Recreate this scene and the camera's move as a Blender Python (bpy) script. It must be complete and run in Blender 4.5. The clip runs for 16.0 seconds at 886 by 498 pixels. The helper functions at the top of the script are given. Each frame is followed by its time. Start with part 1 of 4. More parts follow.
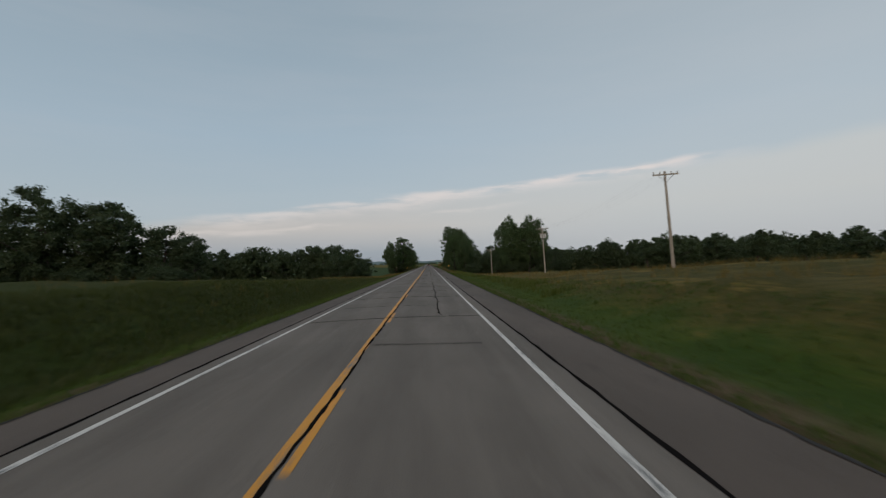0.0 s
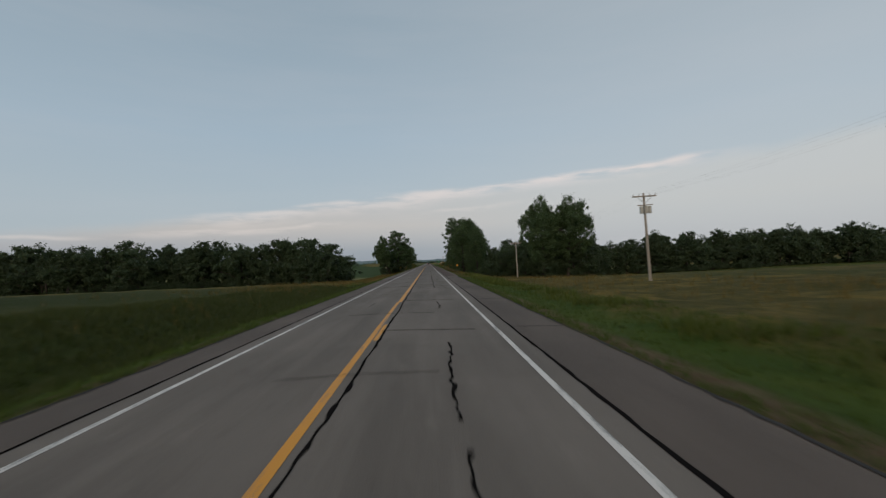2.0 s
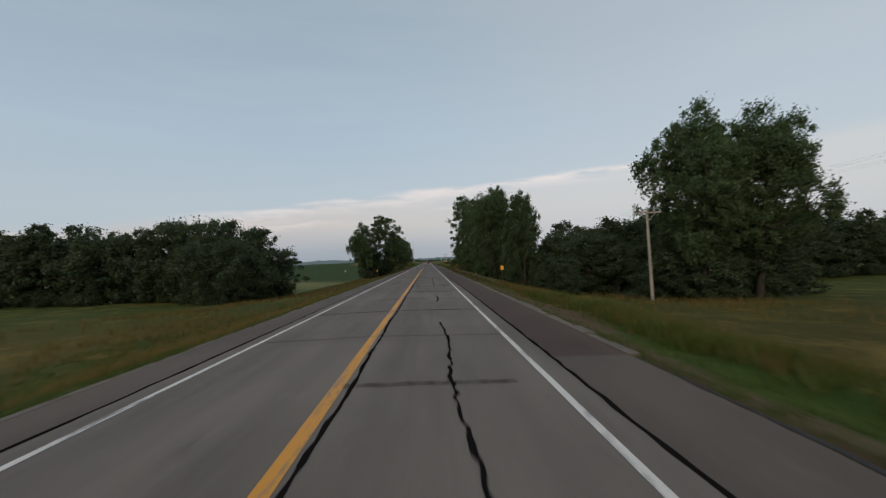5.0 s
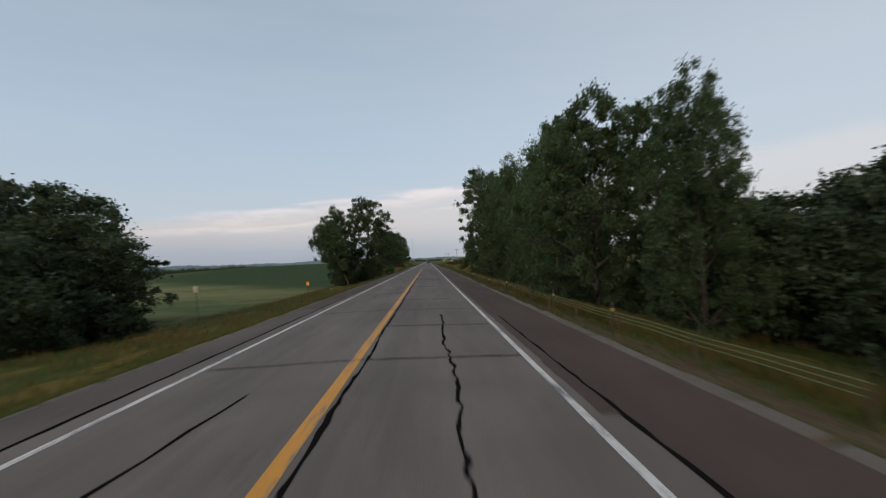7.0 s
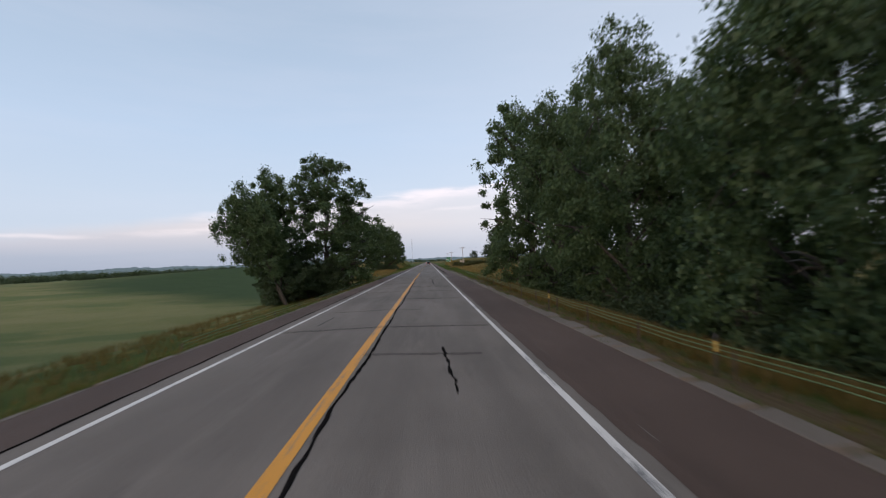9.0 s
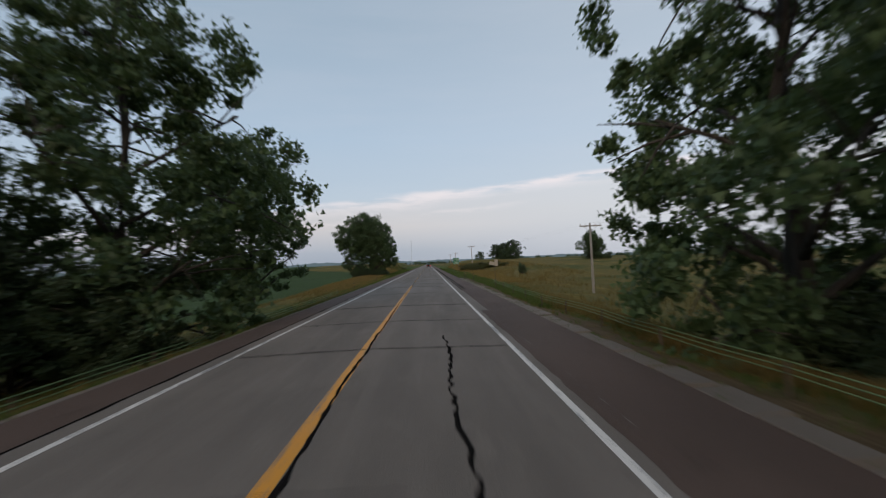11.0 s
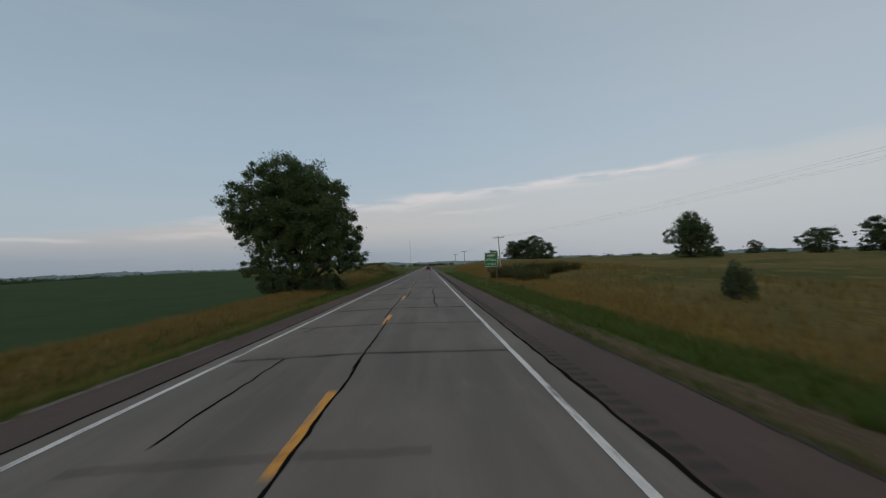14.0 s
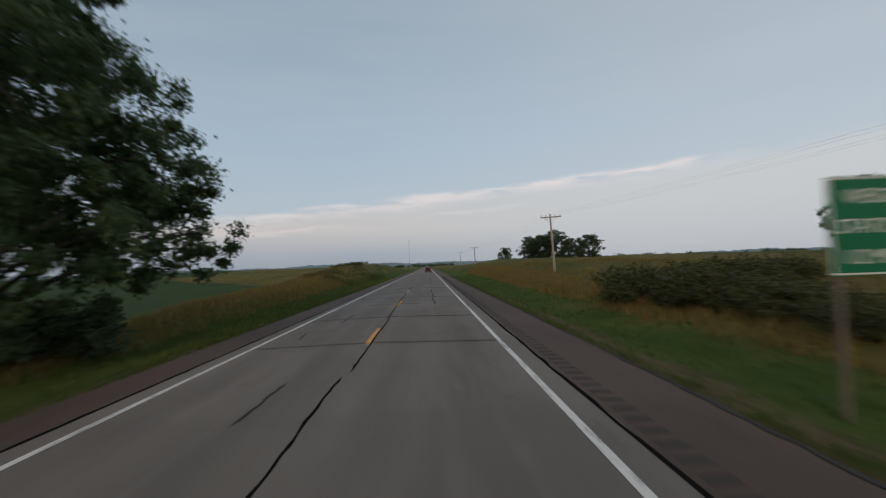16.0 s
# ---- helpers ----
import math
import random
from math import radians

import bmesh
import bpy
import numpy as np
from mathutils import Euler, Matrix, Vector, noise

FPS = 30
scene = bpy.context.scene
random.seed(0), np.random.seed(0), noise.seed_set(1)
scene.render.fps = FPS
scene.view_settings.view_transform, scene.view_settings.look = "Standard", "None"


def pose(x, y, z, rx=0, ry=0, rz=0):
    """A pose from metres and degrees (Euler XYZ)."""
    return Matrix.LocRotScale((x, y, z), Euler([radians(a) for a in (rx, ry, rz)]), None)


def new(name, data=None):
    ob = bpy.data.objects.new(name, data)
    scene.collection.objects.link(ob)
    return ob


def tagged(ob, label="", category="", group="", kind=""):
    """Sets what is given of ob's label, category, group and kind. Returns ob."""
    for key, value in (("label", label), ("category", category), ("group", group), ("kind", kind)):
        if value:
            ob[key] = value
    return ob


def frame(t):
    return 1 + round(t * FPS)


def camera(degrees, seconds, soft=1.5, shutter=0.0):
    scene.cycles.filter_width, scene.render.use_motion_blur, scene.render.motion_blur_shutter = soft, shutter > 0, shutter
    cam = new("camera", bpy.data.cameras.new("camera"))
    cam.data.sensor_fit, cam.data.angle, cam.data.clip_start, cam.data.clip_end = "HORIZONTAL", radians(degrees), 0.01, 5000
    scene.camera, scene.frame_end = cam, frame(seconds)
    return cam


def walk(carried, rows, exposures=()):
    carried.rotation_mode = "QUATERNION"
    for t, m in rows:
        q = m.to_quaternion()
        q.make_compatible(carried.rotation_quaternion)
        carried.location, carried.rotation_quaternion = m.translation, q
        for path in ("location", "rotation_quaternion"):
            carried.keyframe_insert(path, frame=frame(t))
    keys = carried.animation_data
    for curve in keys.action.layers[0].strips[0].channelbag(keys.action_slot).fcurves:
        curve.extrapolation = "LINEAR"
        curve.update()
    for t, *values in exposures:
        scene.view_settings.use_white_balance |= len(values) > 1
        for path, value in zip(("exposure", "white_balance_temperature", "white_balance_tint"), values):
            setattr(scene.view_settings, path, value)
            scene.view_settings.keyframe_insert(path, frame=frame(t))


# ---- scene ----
cam = camera(90.0, 16.0, soft=1.25, shutter=0.4)

# ---- the drive: straight along y in the right-hand lane ----
EYE_Z = 2.17
DRIVE = [
    # seconds, metres right of the lane's middle, metres along the road, yaw, pitch, roll
    (0.0, 0.00, 0.0, -1.9, 1.85, 2.15),
    (4.0, 0.00, 81.6, -1.9, 1.55, 2.15),
    (6.5, 0.02, 132.6, -1.9, 1.45, 2.15),
    (8.0, 0.03, 163.2, -1.9, 1.45, 2.15),
    (10.0, 0.03, 204.0, -1.9, 1.65, 2.15),
    (12.5, 0.07, 255.0, -1.9, 2.0, 2.15),
    (14.5, 0.11, 295.8, -1.92, 2.05, 2.15),
    (16.0, 0.14, 326.4, -1.95, 2.1, 2.15),
]
walk(cam, [(t, pose(x, y, EYE_Z, 90 + p, r, w)) for t, x, y, w, p, r in DRIVE],
     exposures=[(0.0, 0.0, 6500, 10), (4.0, 0.1, 6500, 11), (6.5, 0.28, 6450, 13), (7.0, 0.3, 6400, 14), (8.0, 0.5, 6250, 17), (9.0, 0.6, 6200, 18),
                (10.0, 0.6, 6200, 18), (10.6, 0.45, 6250, 16), (12.0, 0.0, 6300, 10), (12.5, -0.05, 6300, 10), (15.0, 0.0, 6350, 10), (16.0, 0.1, 6400, 12)])

# ---- sky and light ----
world = bpy.data.worlds.new("dawn_sky")
scene.world = world
world.use_nodes = True


class Nodes:
    """A small wrapper to write node trees in few lines."""

    def __init__(self, tree):
        self.tree = tree
        tree.nodes.clear()

    def add(self, kind, ins=None):
        n = self.tree.nodes.new(kind)
        for k, v in (ins or {}).items():
            if isinstance(v, bpy.types.NodeSocket):
                self.tree.links.new(v, n.inputs[k])
            else:
                n.inputs[k].default_value = v
        return n

    def math(self, op, a, b=0.0, clamp=False):
        n = self.add("ShaderNodeMath", {0: a, 1: b})
        n.operation, n.use_clamp = op, clamp
        return n.outputs[0]

    def noise(self, vec, scale, detail=4.0, rough=0.55):
        ins = {"Scale": scale, "Detail": detail, "Roughness": rough}
        if vec is not None:
            ins["Vector"] = vec
        return self.add("ShaderNodeTexNoise", ins).outputs["Fac"]

    def ramp(self, fac, stops):
        n = self.add("ShaderNodeValToRGB", {"Fac": fac})
        cr = n.color_ramp
        while len(cr.elements) < len(stops):
            cr.elements.new(0.5)
        for e, (p, c) in zip(cr.elements, stops):
            e.position = p
            e.color = (*c, 1.0) if len(c) == 3 else c
        return n.outputs["Color"]

    def step(self, v, lo, hi):
        n = self.add("ShaderNodeMapRange", {"Value": v, "From Min": lo, "From Max": hi})
        n.interpolation_type = "SMOOTHSTEP"
        return n.outputs[0]

    def mix(self, fac, a, b, blend="MIX"):
        n = self.add("ShaderNodeMix")
        n.data_type, n.blend_type = "RGBA", blend
        for key, v in ((0, fac), (6, a), (7, b)):
            if isinstance(v, bpy.types.NodeSocket):
                self.tree.links.new(v, n.inputs[key])
            elif key == 0:
                n.inputs[0].default_value = v
            else:
                n.inputs[key].default_value = (*v, 1.0)
        return n.outputs[2]


SUN_ELEVATION, SUN_ROTATION = radians(20.0), radians(200.0)
w = Nodes(world.node_tree)
sky = w.add("ShaderNodeTexSky")
sky.sky_type, sky.sun_disc, sky.altitude, sky.dust_density = "NISHITA", False, 200.0, 2.0
sky.sun_elevation, sky.sun_rotation = SUN_ELEVATION, SUN_ROTATION
way = w.add("ShaderNodeTexCoord").outputs["Generated"]
axes = w.add("ShaderNodeSeparateXYZ", {0: way})
ax, ay, az = axes.outputs[0], axes.outputs[1], axes.outputs[2]
bearing = w.math("ARCTAN2", ax, ay)
height = w.math("ADD", az, 0.0, True)
# open blue-grey sky above; below a long slanting edge a thin, paler sheet of cloud, pink low down, slate on the horizon
upper = w.ramp(height, [(0.00, (0.42, 0.47, 0.51)), (0.15, (0.405, 0.480, 0.530)), (0.27, (0.365, 0.460, 0.535)), (0.48, (0.300, 0.385, 0.450)), (1.0, (0.28, 0.35, 0.41))])
sheet = w.ramp(height, [(0.000, (0.270, 0.315, 0.370)), (0.030, (0.295, 0.335, 0.390)), (0.052, (0.390, 0.395, 0.420)), (0.085, (0.520, 0.480, 0.455)),
                        (0.130, (0.505, 0.495, 0.485)), (0.200, (0.500, 0.515, 0.525)), (1.0, (0.45, 0.48, 0.50))])
sheet_east = w.ramp(height, [(0.000, (0.360, 0.385, 0.440)), (0.050, (0.425, 0.435, 0.475)), (0.110, (0.520, 0.510, 0.495)), (0.200, (0.550, 0.560, 0.540)), (1.0, (0.45, 0.48, 0.50))])
sheet = w.mix(w.step(bearing, -0.15, 0.5), sheet, sheet_east)
edge_low = w.math("ADD", w.math("MULTIPLY", bearing, 0.115), 0.157)
edge_high = w.math("ADD", w.math("MULTIPLY", bearing, 0.046), 0.157)
ragged_edge = w.math("MULTIPLY", w.math("SUBTRACT", w.noise(way, 7.0, 4.0), 0.5), 0.03)
under = w.math("SUBTRACT", w.math("ADD", w.math("MINIMUM", edge_low, edge_high), ragged_edge), az)
veil = w.mix(w.math("MULTIPLY", w.step(under, -0.012, 0.022), 0.9), upper, sheet)
stretch = w.add("ShaderNodeMapping", {"Vector": way, "Scale": (1.6, 1.6, 11.0)}).outputs[0]
patchy_cloud = w.step(w.noise(stretch, 1.7, 5.0, 0.6), 0.35, 0.75)
veil = w.mix(w.math("MULTIPLY", patchy_cloud, 0.10), veil, (0.56, 0.56, 0.58))
veil = w.mix(w.math("MULTIPLY", w.step(ax, -0.4, 0.8), 0.40), veil, (0.57, 0.592, 0.592))
wob = w.math("MULTIPLY", w.math("SUBTRACT", w.noise(way, 5.0, 3.0), 0.5), 0.035)


def streak(b0, e0, b1, e1, width, gain, ragged):
    """A thin cloud along a line from bearing b0, height e0 to b1, e1 (sine of elevation)."""
    slope = (e1 - e0) / (b1 - b0)
    line = w.math("ADD", w.math("MULTIPLY", w.math("SUBTRACT", bearing, b0), slope), e0)
    off = w.math("SUBTRACT", w.math("ADD", az, wob), line)
    up = w.step(off, width, 0.0)
    down = w.step(off, -width * ragged, 0.0)
    ends = w.math("MULTIPLY", w.step(bearing, b0 - 0.06, b0 + 0.16), w.step(bearing, b1 + 0.08, b1 - 0.12))
    v = w.math("MULTIPLY", w.math("MULTIPLY", up, down), ends)
    torn = w.step(w.noise(stretch, 6.0, 4.0), 0.30, 0.62)
    return w.math("MULTIPLY", w.math("MULTIPLY", v, torn), gain, True)


for args in ((-0.52, 0.098, 0.06, 0.160, 0.011, 0.60, 3.4), (-0.10, 0.153, 0.60, 0.187, 0.010, 0.70, 2.6), (0.22, 0.166, 0.56, 0.184, 0.006, 0.85, 1.0),
             (-0.62, 0.072, -0.18, 0.088, 0.007, 0.42, 2.0), (-0.86, 0.064, -0.62, 0.068, 0.006, 0.45, 1.0),
             (-0.05, 0.110, 0.20, 0.128, 0.008, 0.35, 1.5)):
    veil = w.mix(streak(*args), veil, (0.76, 0.68, 0.64))
# bright warm cloud round the low sun, behind the drive
glow = w.math("MULTIPLY", w.step(ay, 0.05, -0.85), w.step(az, 0.75, 0.05))
veil = w.mix(glow, veil, (0.80, 0.66, 0.52))
blend = w.mix(0.10, veil, w.mix(1.0, sky.outputs[0], (0.10, 0.10, 0.10), "MULTIPLY"))
w.add("ShaderNodeOutputWorld", {"Surface": w.add("ShaderNodeBackground", {"Color": blend, "Strength": 1.0}).outputs[0]})

sun_data = bpy.data.lights.new("sun", "SUN")
sun_data.energy, sun_data.angle, sun_data.color = 0.8, radians(24.0), (1.0, 0.74, 0.48)
sun = new("sun", sun_data)
sun.rotation_euler = Vector((math.sin(SUN_ROTATION) * math.cos(SUN_ELEVATION), math.cos(SUN_ROTATION) * math.cos(SUN_ELEVATION),
                             math.sin(SUN_ELEVATION))).to_track_quat("Z", "Y").to_euler()


# ---- materials ----
def material(name):
    m = bpy.data.materials.new(name)
    m.use_nodes = True
    n = Nodes(m.node_tree)
    return m, n


def finish(n, color, rough=0.8, height=None, bump=0.3, distance=0.02, metal=0.0, **more):
    ins = {"Base Color": color if isinstance(color, bpy.types.NodeSocket) else (*color, 1.0), "Roughness": rough, "Metallic": metal}
    if height is not None:
        ins["Normal"] = n.add("ShaderNodeBump", {"Height": height, "Strength": bump, "Distance": distance}).outputs[0]
    for k, v in more.items():
        ins[k.replace("_", " ")] = v
    p = n.add("ShaderNodeBsdfPrincipled", ins)
    n.add("ShaderNodeOutputMaterial", {"Surface": p.outputs[0]})
    return p


def plain(name, color, rough=0.6, metal=0.0, spread=0.25, scale=6.0, bump=0.15, gloss=0.5):
    """A paint or metal with faint mottling and fine relief."""
    m, n = material(name)
    v = n.add("ShaderNodeTexCoord").outputs["Object"]
    coarse, fine = n.noise(v, scale, 5.0), n.noise(v, scale * 14, 3.0)
    dark = tuple(c * (1 - spread) for c in color)
    light = tuple(min(1.0, c * (1 + spread)) for c in color)
    finish(n, n.mix(coarse, dark, light), rough, fine, bump, 0.004, metal, Specular_IOR_Level=gloss)
    return m


def pavement_material(name, base, tone, streaks=True):
    m, n = material(name)
    v = n.add("ShaderNodeNewGeometry").outputs["Position"]
    long = n.add("ShaderNodeMapping", {"Vector": v, "Scale": (1.0, 0.06, 1.0)}).outputs[0]
    big = n.noise(n.add("ShaderNodeMapping", {"Vector": v, "Scale": (0.5, 0.12, 1.0)}).outputs[0], 1.0, 5.0)
    grit = n.noise(v, 55.0, 3.0, 0.7)
    stone = n.add("ShaderNodeTexVoronoi", {"Vector": v, "Scale": 42.0}).outputs["Distance"]
    lanes = n.noise(long, 2.2, 3.0)
    c = n.mix(n.step(big, 0.3, 0.7), tuple(b * 0.82 for b in base), tuple(b * 1.16 for b in base))
    c = n.mix(n.math("MULTIPLY", n.step(lanes, 0.42, 0.72), 0.45 if streaks else 0.15), c, tone)
    c = n.mix(n.math("MULTIPLY", n.step(grit, 0.45, 0.7), 0.4), c, tuple(b * 0.55 for b in base))
    c = n.mix(n.math("MULTIPLY", n.step(stone, 0.25, 0.0), 0.25), c, tuple(min(1, b * 1.9) for b in base))
    if streaks:
        # worn wheel paths, slightly darker and smoother, in both lanes
        x = n.add("ShaderNodeSeparateXYZ", {0: v}).outputs[0]
        for centre in (-0.75, 1.15, -4.35, -2.55):
            d = n.math("ABSOLUTE", n.math("SUBTRACT", x, centre))
            c = n.mix(n.math("MULTIPLY", n.step(d, 0.55, 0.1), 0.22), c, tuple(b * 0.62 for b in base))
    # blotches of spilt oil and old patching, stretched along the road
    spots = n.noise(n.add("ShaderNodeMapping", {"Vector": v, "Scale": (1.1, 0.35, 1.0)}).outputs[0], 1.0, 6.0, 0.75)
    c = n.mix(n.math("MULTIPLY", n.step(spots, 0.56, 0.74), 0.5), c, tuple(b * 0.5 for b in base))
    c = n.mix(n.math("MULTIPLY", n.step(spots, 0.44, 0.26), 0.35), c, tuple(min(1, b * 1.5) for b in base))
    slab = n.noise(n.add("ShaderNodeMapping", {"Vector": v, "Scale": (0.02, 0.15, 1.0)}).outputs[0], 1.0, 2.0)
    c = n.mix(n.math("MULTIPLY", n.step(slab, 0.50, 0.56), 0.22), c, tuple(b * 0.7 for b in base))
    finish(n, c, n.math("ADD", n.math("MULTIPLY", grit, 0.25), 0.68), n.math("ADD", grit, stone), 0.5, 0.015, Specular_IOR_Level=0.22)
    return m


ROAD = pavement_material("worn_asphalt", (0.168, 0.146, 0.127), (0.216, 0.189, 0.166))
SHOULDER = pavement_material("brown_shoulder_asphalt", (0.088, 0.060, 0.048), (0.114, 0.081, 0.065), False)
SHOULDER_PALE = pavement_material("grey_shoulder_asphalt", (0.120, 0.097, 0.083), (0.150, 0.122, 0.105), False)
GUTTER = pavement_material("concrete_kerb", (0.152, 0.128, 0.108), (0.200, 0.172, 0.146), False)


def paint_material(name, color, wear):
    """Road paint, worn through to the asphalt in flakes."""
    m, n = material(name)
    v = n.add("ShaderNodeNewGeometry").outputs["Position"]
    flakes = n.noise(v, 9.0, 6.0, 0.7)
    long = n.noise(n.add("ShaderNodeMapping", {"Vector": v, "Scale": (6.0, 0.35, 1.0)}).outputs[0], 1.0, 4.0)
    gone = n.step(n.math("ADD", n.math("MULTIPLY", flakes, 0.6), n.math("MULTIPLY", long, 0.4)), 0.62 - wear, 0.70 - wear)
    dirt = n.noise(v, 1.3, 4.0)
    c = n.mix(n.math("MULTIPLY", dirt, 0.5), color, tuple(k * 0.6 for k in color))
    finish(n, n.mix(gone, c, (0.14, 0.138, 0.136)), 0.6, flakes, 0.2, 0.004)
    return m


WHITE_LINE = paint_material("white_road_paint", (0.72, 0.69, 0.65), 0.11)
YELLOW_LINE = paint_material("yellow_road_paint", (0.70, 0.30, 0.016), 0.10)
TAR = plain("crack_sealing_tar", (0.011, 0.010, 0.010), 0.95, 0.0, 0.3, 2.0, 0.3, 0.0)
# faded tar, also the painted shade along broken shoulder edges
TAR_FADED_SHADE = plain("faded_crack_tar", (0.045, 0.044, 0.043), 0.9, 0.0, 0.3, 2.0, 0.3, 0.08)


def ground_material():
    m, n = material("grass_and_fields")
    v = n.add("ShaderNodeNewGeometry").outputs["Position"]
    s = n.add("ShaderNodeSeparateXYZ", {0: v})
    x, y = s.outputs[0], s.outputs[1]
    big, mid, fine = n.noise(v, 0.035, 4.0), n.noise(v, 0.33, 5.0), n.noise(v, 7.0, 4.0, 0.7)
    tuft = n.noise(n.add("ShaderNodeMapping", {"Vector": v, "Scale": (3.2, 1.1, 2.0)}).outputs[0], 1.0, 6.0, 0.7)
    mown = n.mix(n.step(mid, 0.3, 0.7), (0.038, 0.072, 0.010), (0.066, 0.098, 0.015))
    tall = n.mix(n.step(tuft, 0.3, 0.7), (0.162, 0.119, 0.036), (0.090, 0.082, 0.022))
    tall = n.mix(n.step(big, 0.48, 0.62), tall, (0.066, 0.076, 0.018))
    edge = n.math("MULTIPLY", n.math("SUBTRACT", mid, 0.5), 5.0)
    # mown verge by the road, unmown prairie grass behind it
    right = n.step(n.math("ADD", x, edge), 7.8, 10.5)
    left = n.step(n.math("ADD", n.math("MULTIPLY", x, -1.0), edge), 10.5, 14.0)
    c = n.mix(n.math("MAXIMUM", right, left), mown, tall)
    # rank green weeds where the land drops to the creek
    wet = n.math("MULTIPLY", n.step(n.math("ADD", y, edge), 118.0, 140.0), n.step(n.math("ADD", y, edge), 262.0, 240.0))
    wet = n.math("MULTIPLY", wet, n.step(n.math("ABSOLUTE", x), 9.0, 11.0))
    c = n.mix(n.math("MULTIPLY", wet, 0.8), c, n.mix(n.step(mid, 0.35, 0.65), (0.034, 0.062, 0.012), (0.066, 0.092, 0.018)))
    # ragged drifts of seeding grass and of dark weeds, drawn out along the road
    drift = n.noise(n.add("ShaderNodeMapping", {"Vector": v, "Scale": (0.30, 0.11, 1.0)}).outputs[0], 1.0, 6.0, 0.72)
    # greener unmown ground on the left before the creek
    lush = n.math("MULTIPLY", n.step(x, -7.6, -9.4), n.step(n.math("ADD", y, edge), 118.0, 98.0))
    green_right = n.math("MULTIPLY", n.math("MULTIPLY", n.step(x, 8.0, 11.0), n.step(n.math("ADD", y, edge), 150.0, 120.0)), n.step(mid, 0.36, 0.56))
    c = n.mix(n.math("MULTIPLY", green_right, 0.7), c, n.mix(n.step(tuft, 0.3, 0.7), (0.062, 0.056, 0.014), (0.036, 0.044, 0.009)))
    c = n.mix(n.math("MULTIPLY", lush, 0.88), c, n.mix(n.step(tuft, 0.3, 0.7), (0.042, 0.054, 0.012), (0.024, 0.040, 0.008)))
    off_road = n.step(n.math("ADD", n.math("ABSOLUTE", n.math("ADD", x, 1.15)), edge), 8.2, 11.0)
    c = n.mix(n.math("MULTIPLY", n.step(drift, 0.53, 0.63), n.math("MULTIPLY", off_road, n.math("SUBTRACT", 0.75, n.math("MULTIPLY", lush, 0.70)))), c, (0.200, 0.142, 0.036))
    c = n.mix(n.math("MULTIPLY", n.step(drift, 0.43, 0.30), 0.38), c, (0.026, 0.044, 0.009))
    # left-hand crop field, in long rows, paler far strips
    rows = n.math("SINE", n.math("MULTIPLY", n.math("ADD", x, n.math("MULTIPLY", y, 0.12)), 8.2))
    crop = n.mix(n.math("MULTIPLY", n.step(rows, -0.4, 0.9), 0.35), (0.034, 0.062, 0.020), (0.050, 0.090, 0.024))
    crop = n.mix(n.math("MULTIPLY", n.step(n.noise(v, 0.11, 5.0, 0.65), 0.42, 0.66), 0.55), crop, (0.026, 0.048, 0.016))
    pasture = n.mix(n.step(n.noise(v, 0.06, 5.0, 0.65), 0.35, 0.65), (0.155, 0.165, 0.060), (0.210, 0.200, 0.085))
    pasture = n.mix(n.step(n.noise(n.add("ShaderNodeMapping", {"Vector": v, "Scale": (0.012, 0.04, 1.0)}).outputs[0], 1.0, 3.0), 0.52, 0.60), pasture, (0.110, 0.140, 0.050))
    wander = n.math("MULTIPLY", n.math("SUBTRACT", big, 0.5), 30.0)
    crop = n.mix(n.step(n.math("ADD", n.math("ADD", y, n.math("MULTIPLY", n.math("ADD", x, 40.0), 0.9)), wander), 288.0, 250.0), crop, pasture)
    crop = n.mix(n.step(n.math("ADD", x, n.math("MULTIPLY", edge, 2.0)), -120.0, -230.0), crop, pasture)
    mound = n.math("MULTIPLY", n.step(y, 395.0, 430.0), 40.0)
    fieldx = n.step(n.math("SUBTRACT", n.math("ADD", n.math("MULTIPLY", x, -1.0), edge), mound), 17.0, 21.0)
    fieldy = n.step(y, 196.0, 206.0)
    c = n.mix(n.math("MULTIPLY", fieldx, fieldy), c, crop)
    far = n.step(n.math("ABSOLUTE", x), 320.0, 800.0)
    strips = n.noise(n.add("ShaderNodeMapping", {"Vector": v, "Scale": (0.0022, 0.007, 1.0)}).outputs[0], 1.0, 2.0)
    c = n.mix(far, c, n.ramp(strips, [(0.35, (0.075, 0.115, 0.05)), (0.5, (0.15, 0.17, 0.08)), (0.62, (0.095, 0.135, 0.06))]))
    c = n.mix(n.math("MULTIPLY", n.step(fine, 0.4, 0.7), 0.38), c, (0.034, 0.040, 0.012))
    # bare dirt along the edge of the shoulders
    bank = n.math("MULTIPLY", n.math("MULTIPLY", n.step(y, 112.0, 124.0), n.step(y, 306.0, 290.0)), 2.1)
    dirt_r = n.step(n.math("SUBTRACT", n.math("ADD", x, n.math("MULTIPLY", edge, 0.35)), bank), 6.2, 5.0)
    dirt_l = n.step(n.math("ADD", n.math("MULTIPLY", x, -1.0), n.math("MULTIPLY", edge, 0.35)), 7.8, 7.1)
    c = n.mix(n.math("MULTIPLY", n.math("MAXIMUM", n.math("MULTIPLY", dirt_r, n.step(x, 3.0, 4.0)), n.math("MULTIPLY", dirt_l, n.step(x, -6.0, -6.6))), 0.88), c, n.mix(n.step(tuft, 0.35, 0.65), (0.096, 0.060, 0.038), (0.140, 0.100, 0.064)))
    finish(n, c, 0.95, n.math("ADD", n.math("MULTIPLY", tuft, 1.5), fine), 0.8, 0.12, Specular_IOR_Level=0.1)
    return m


GROUND = ground_material()


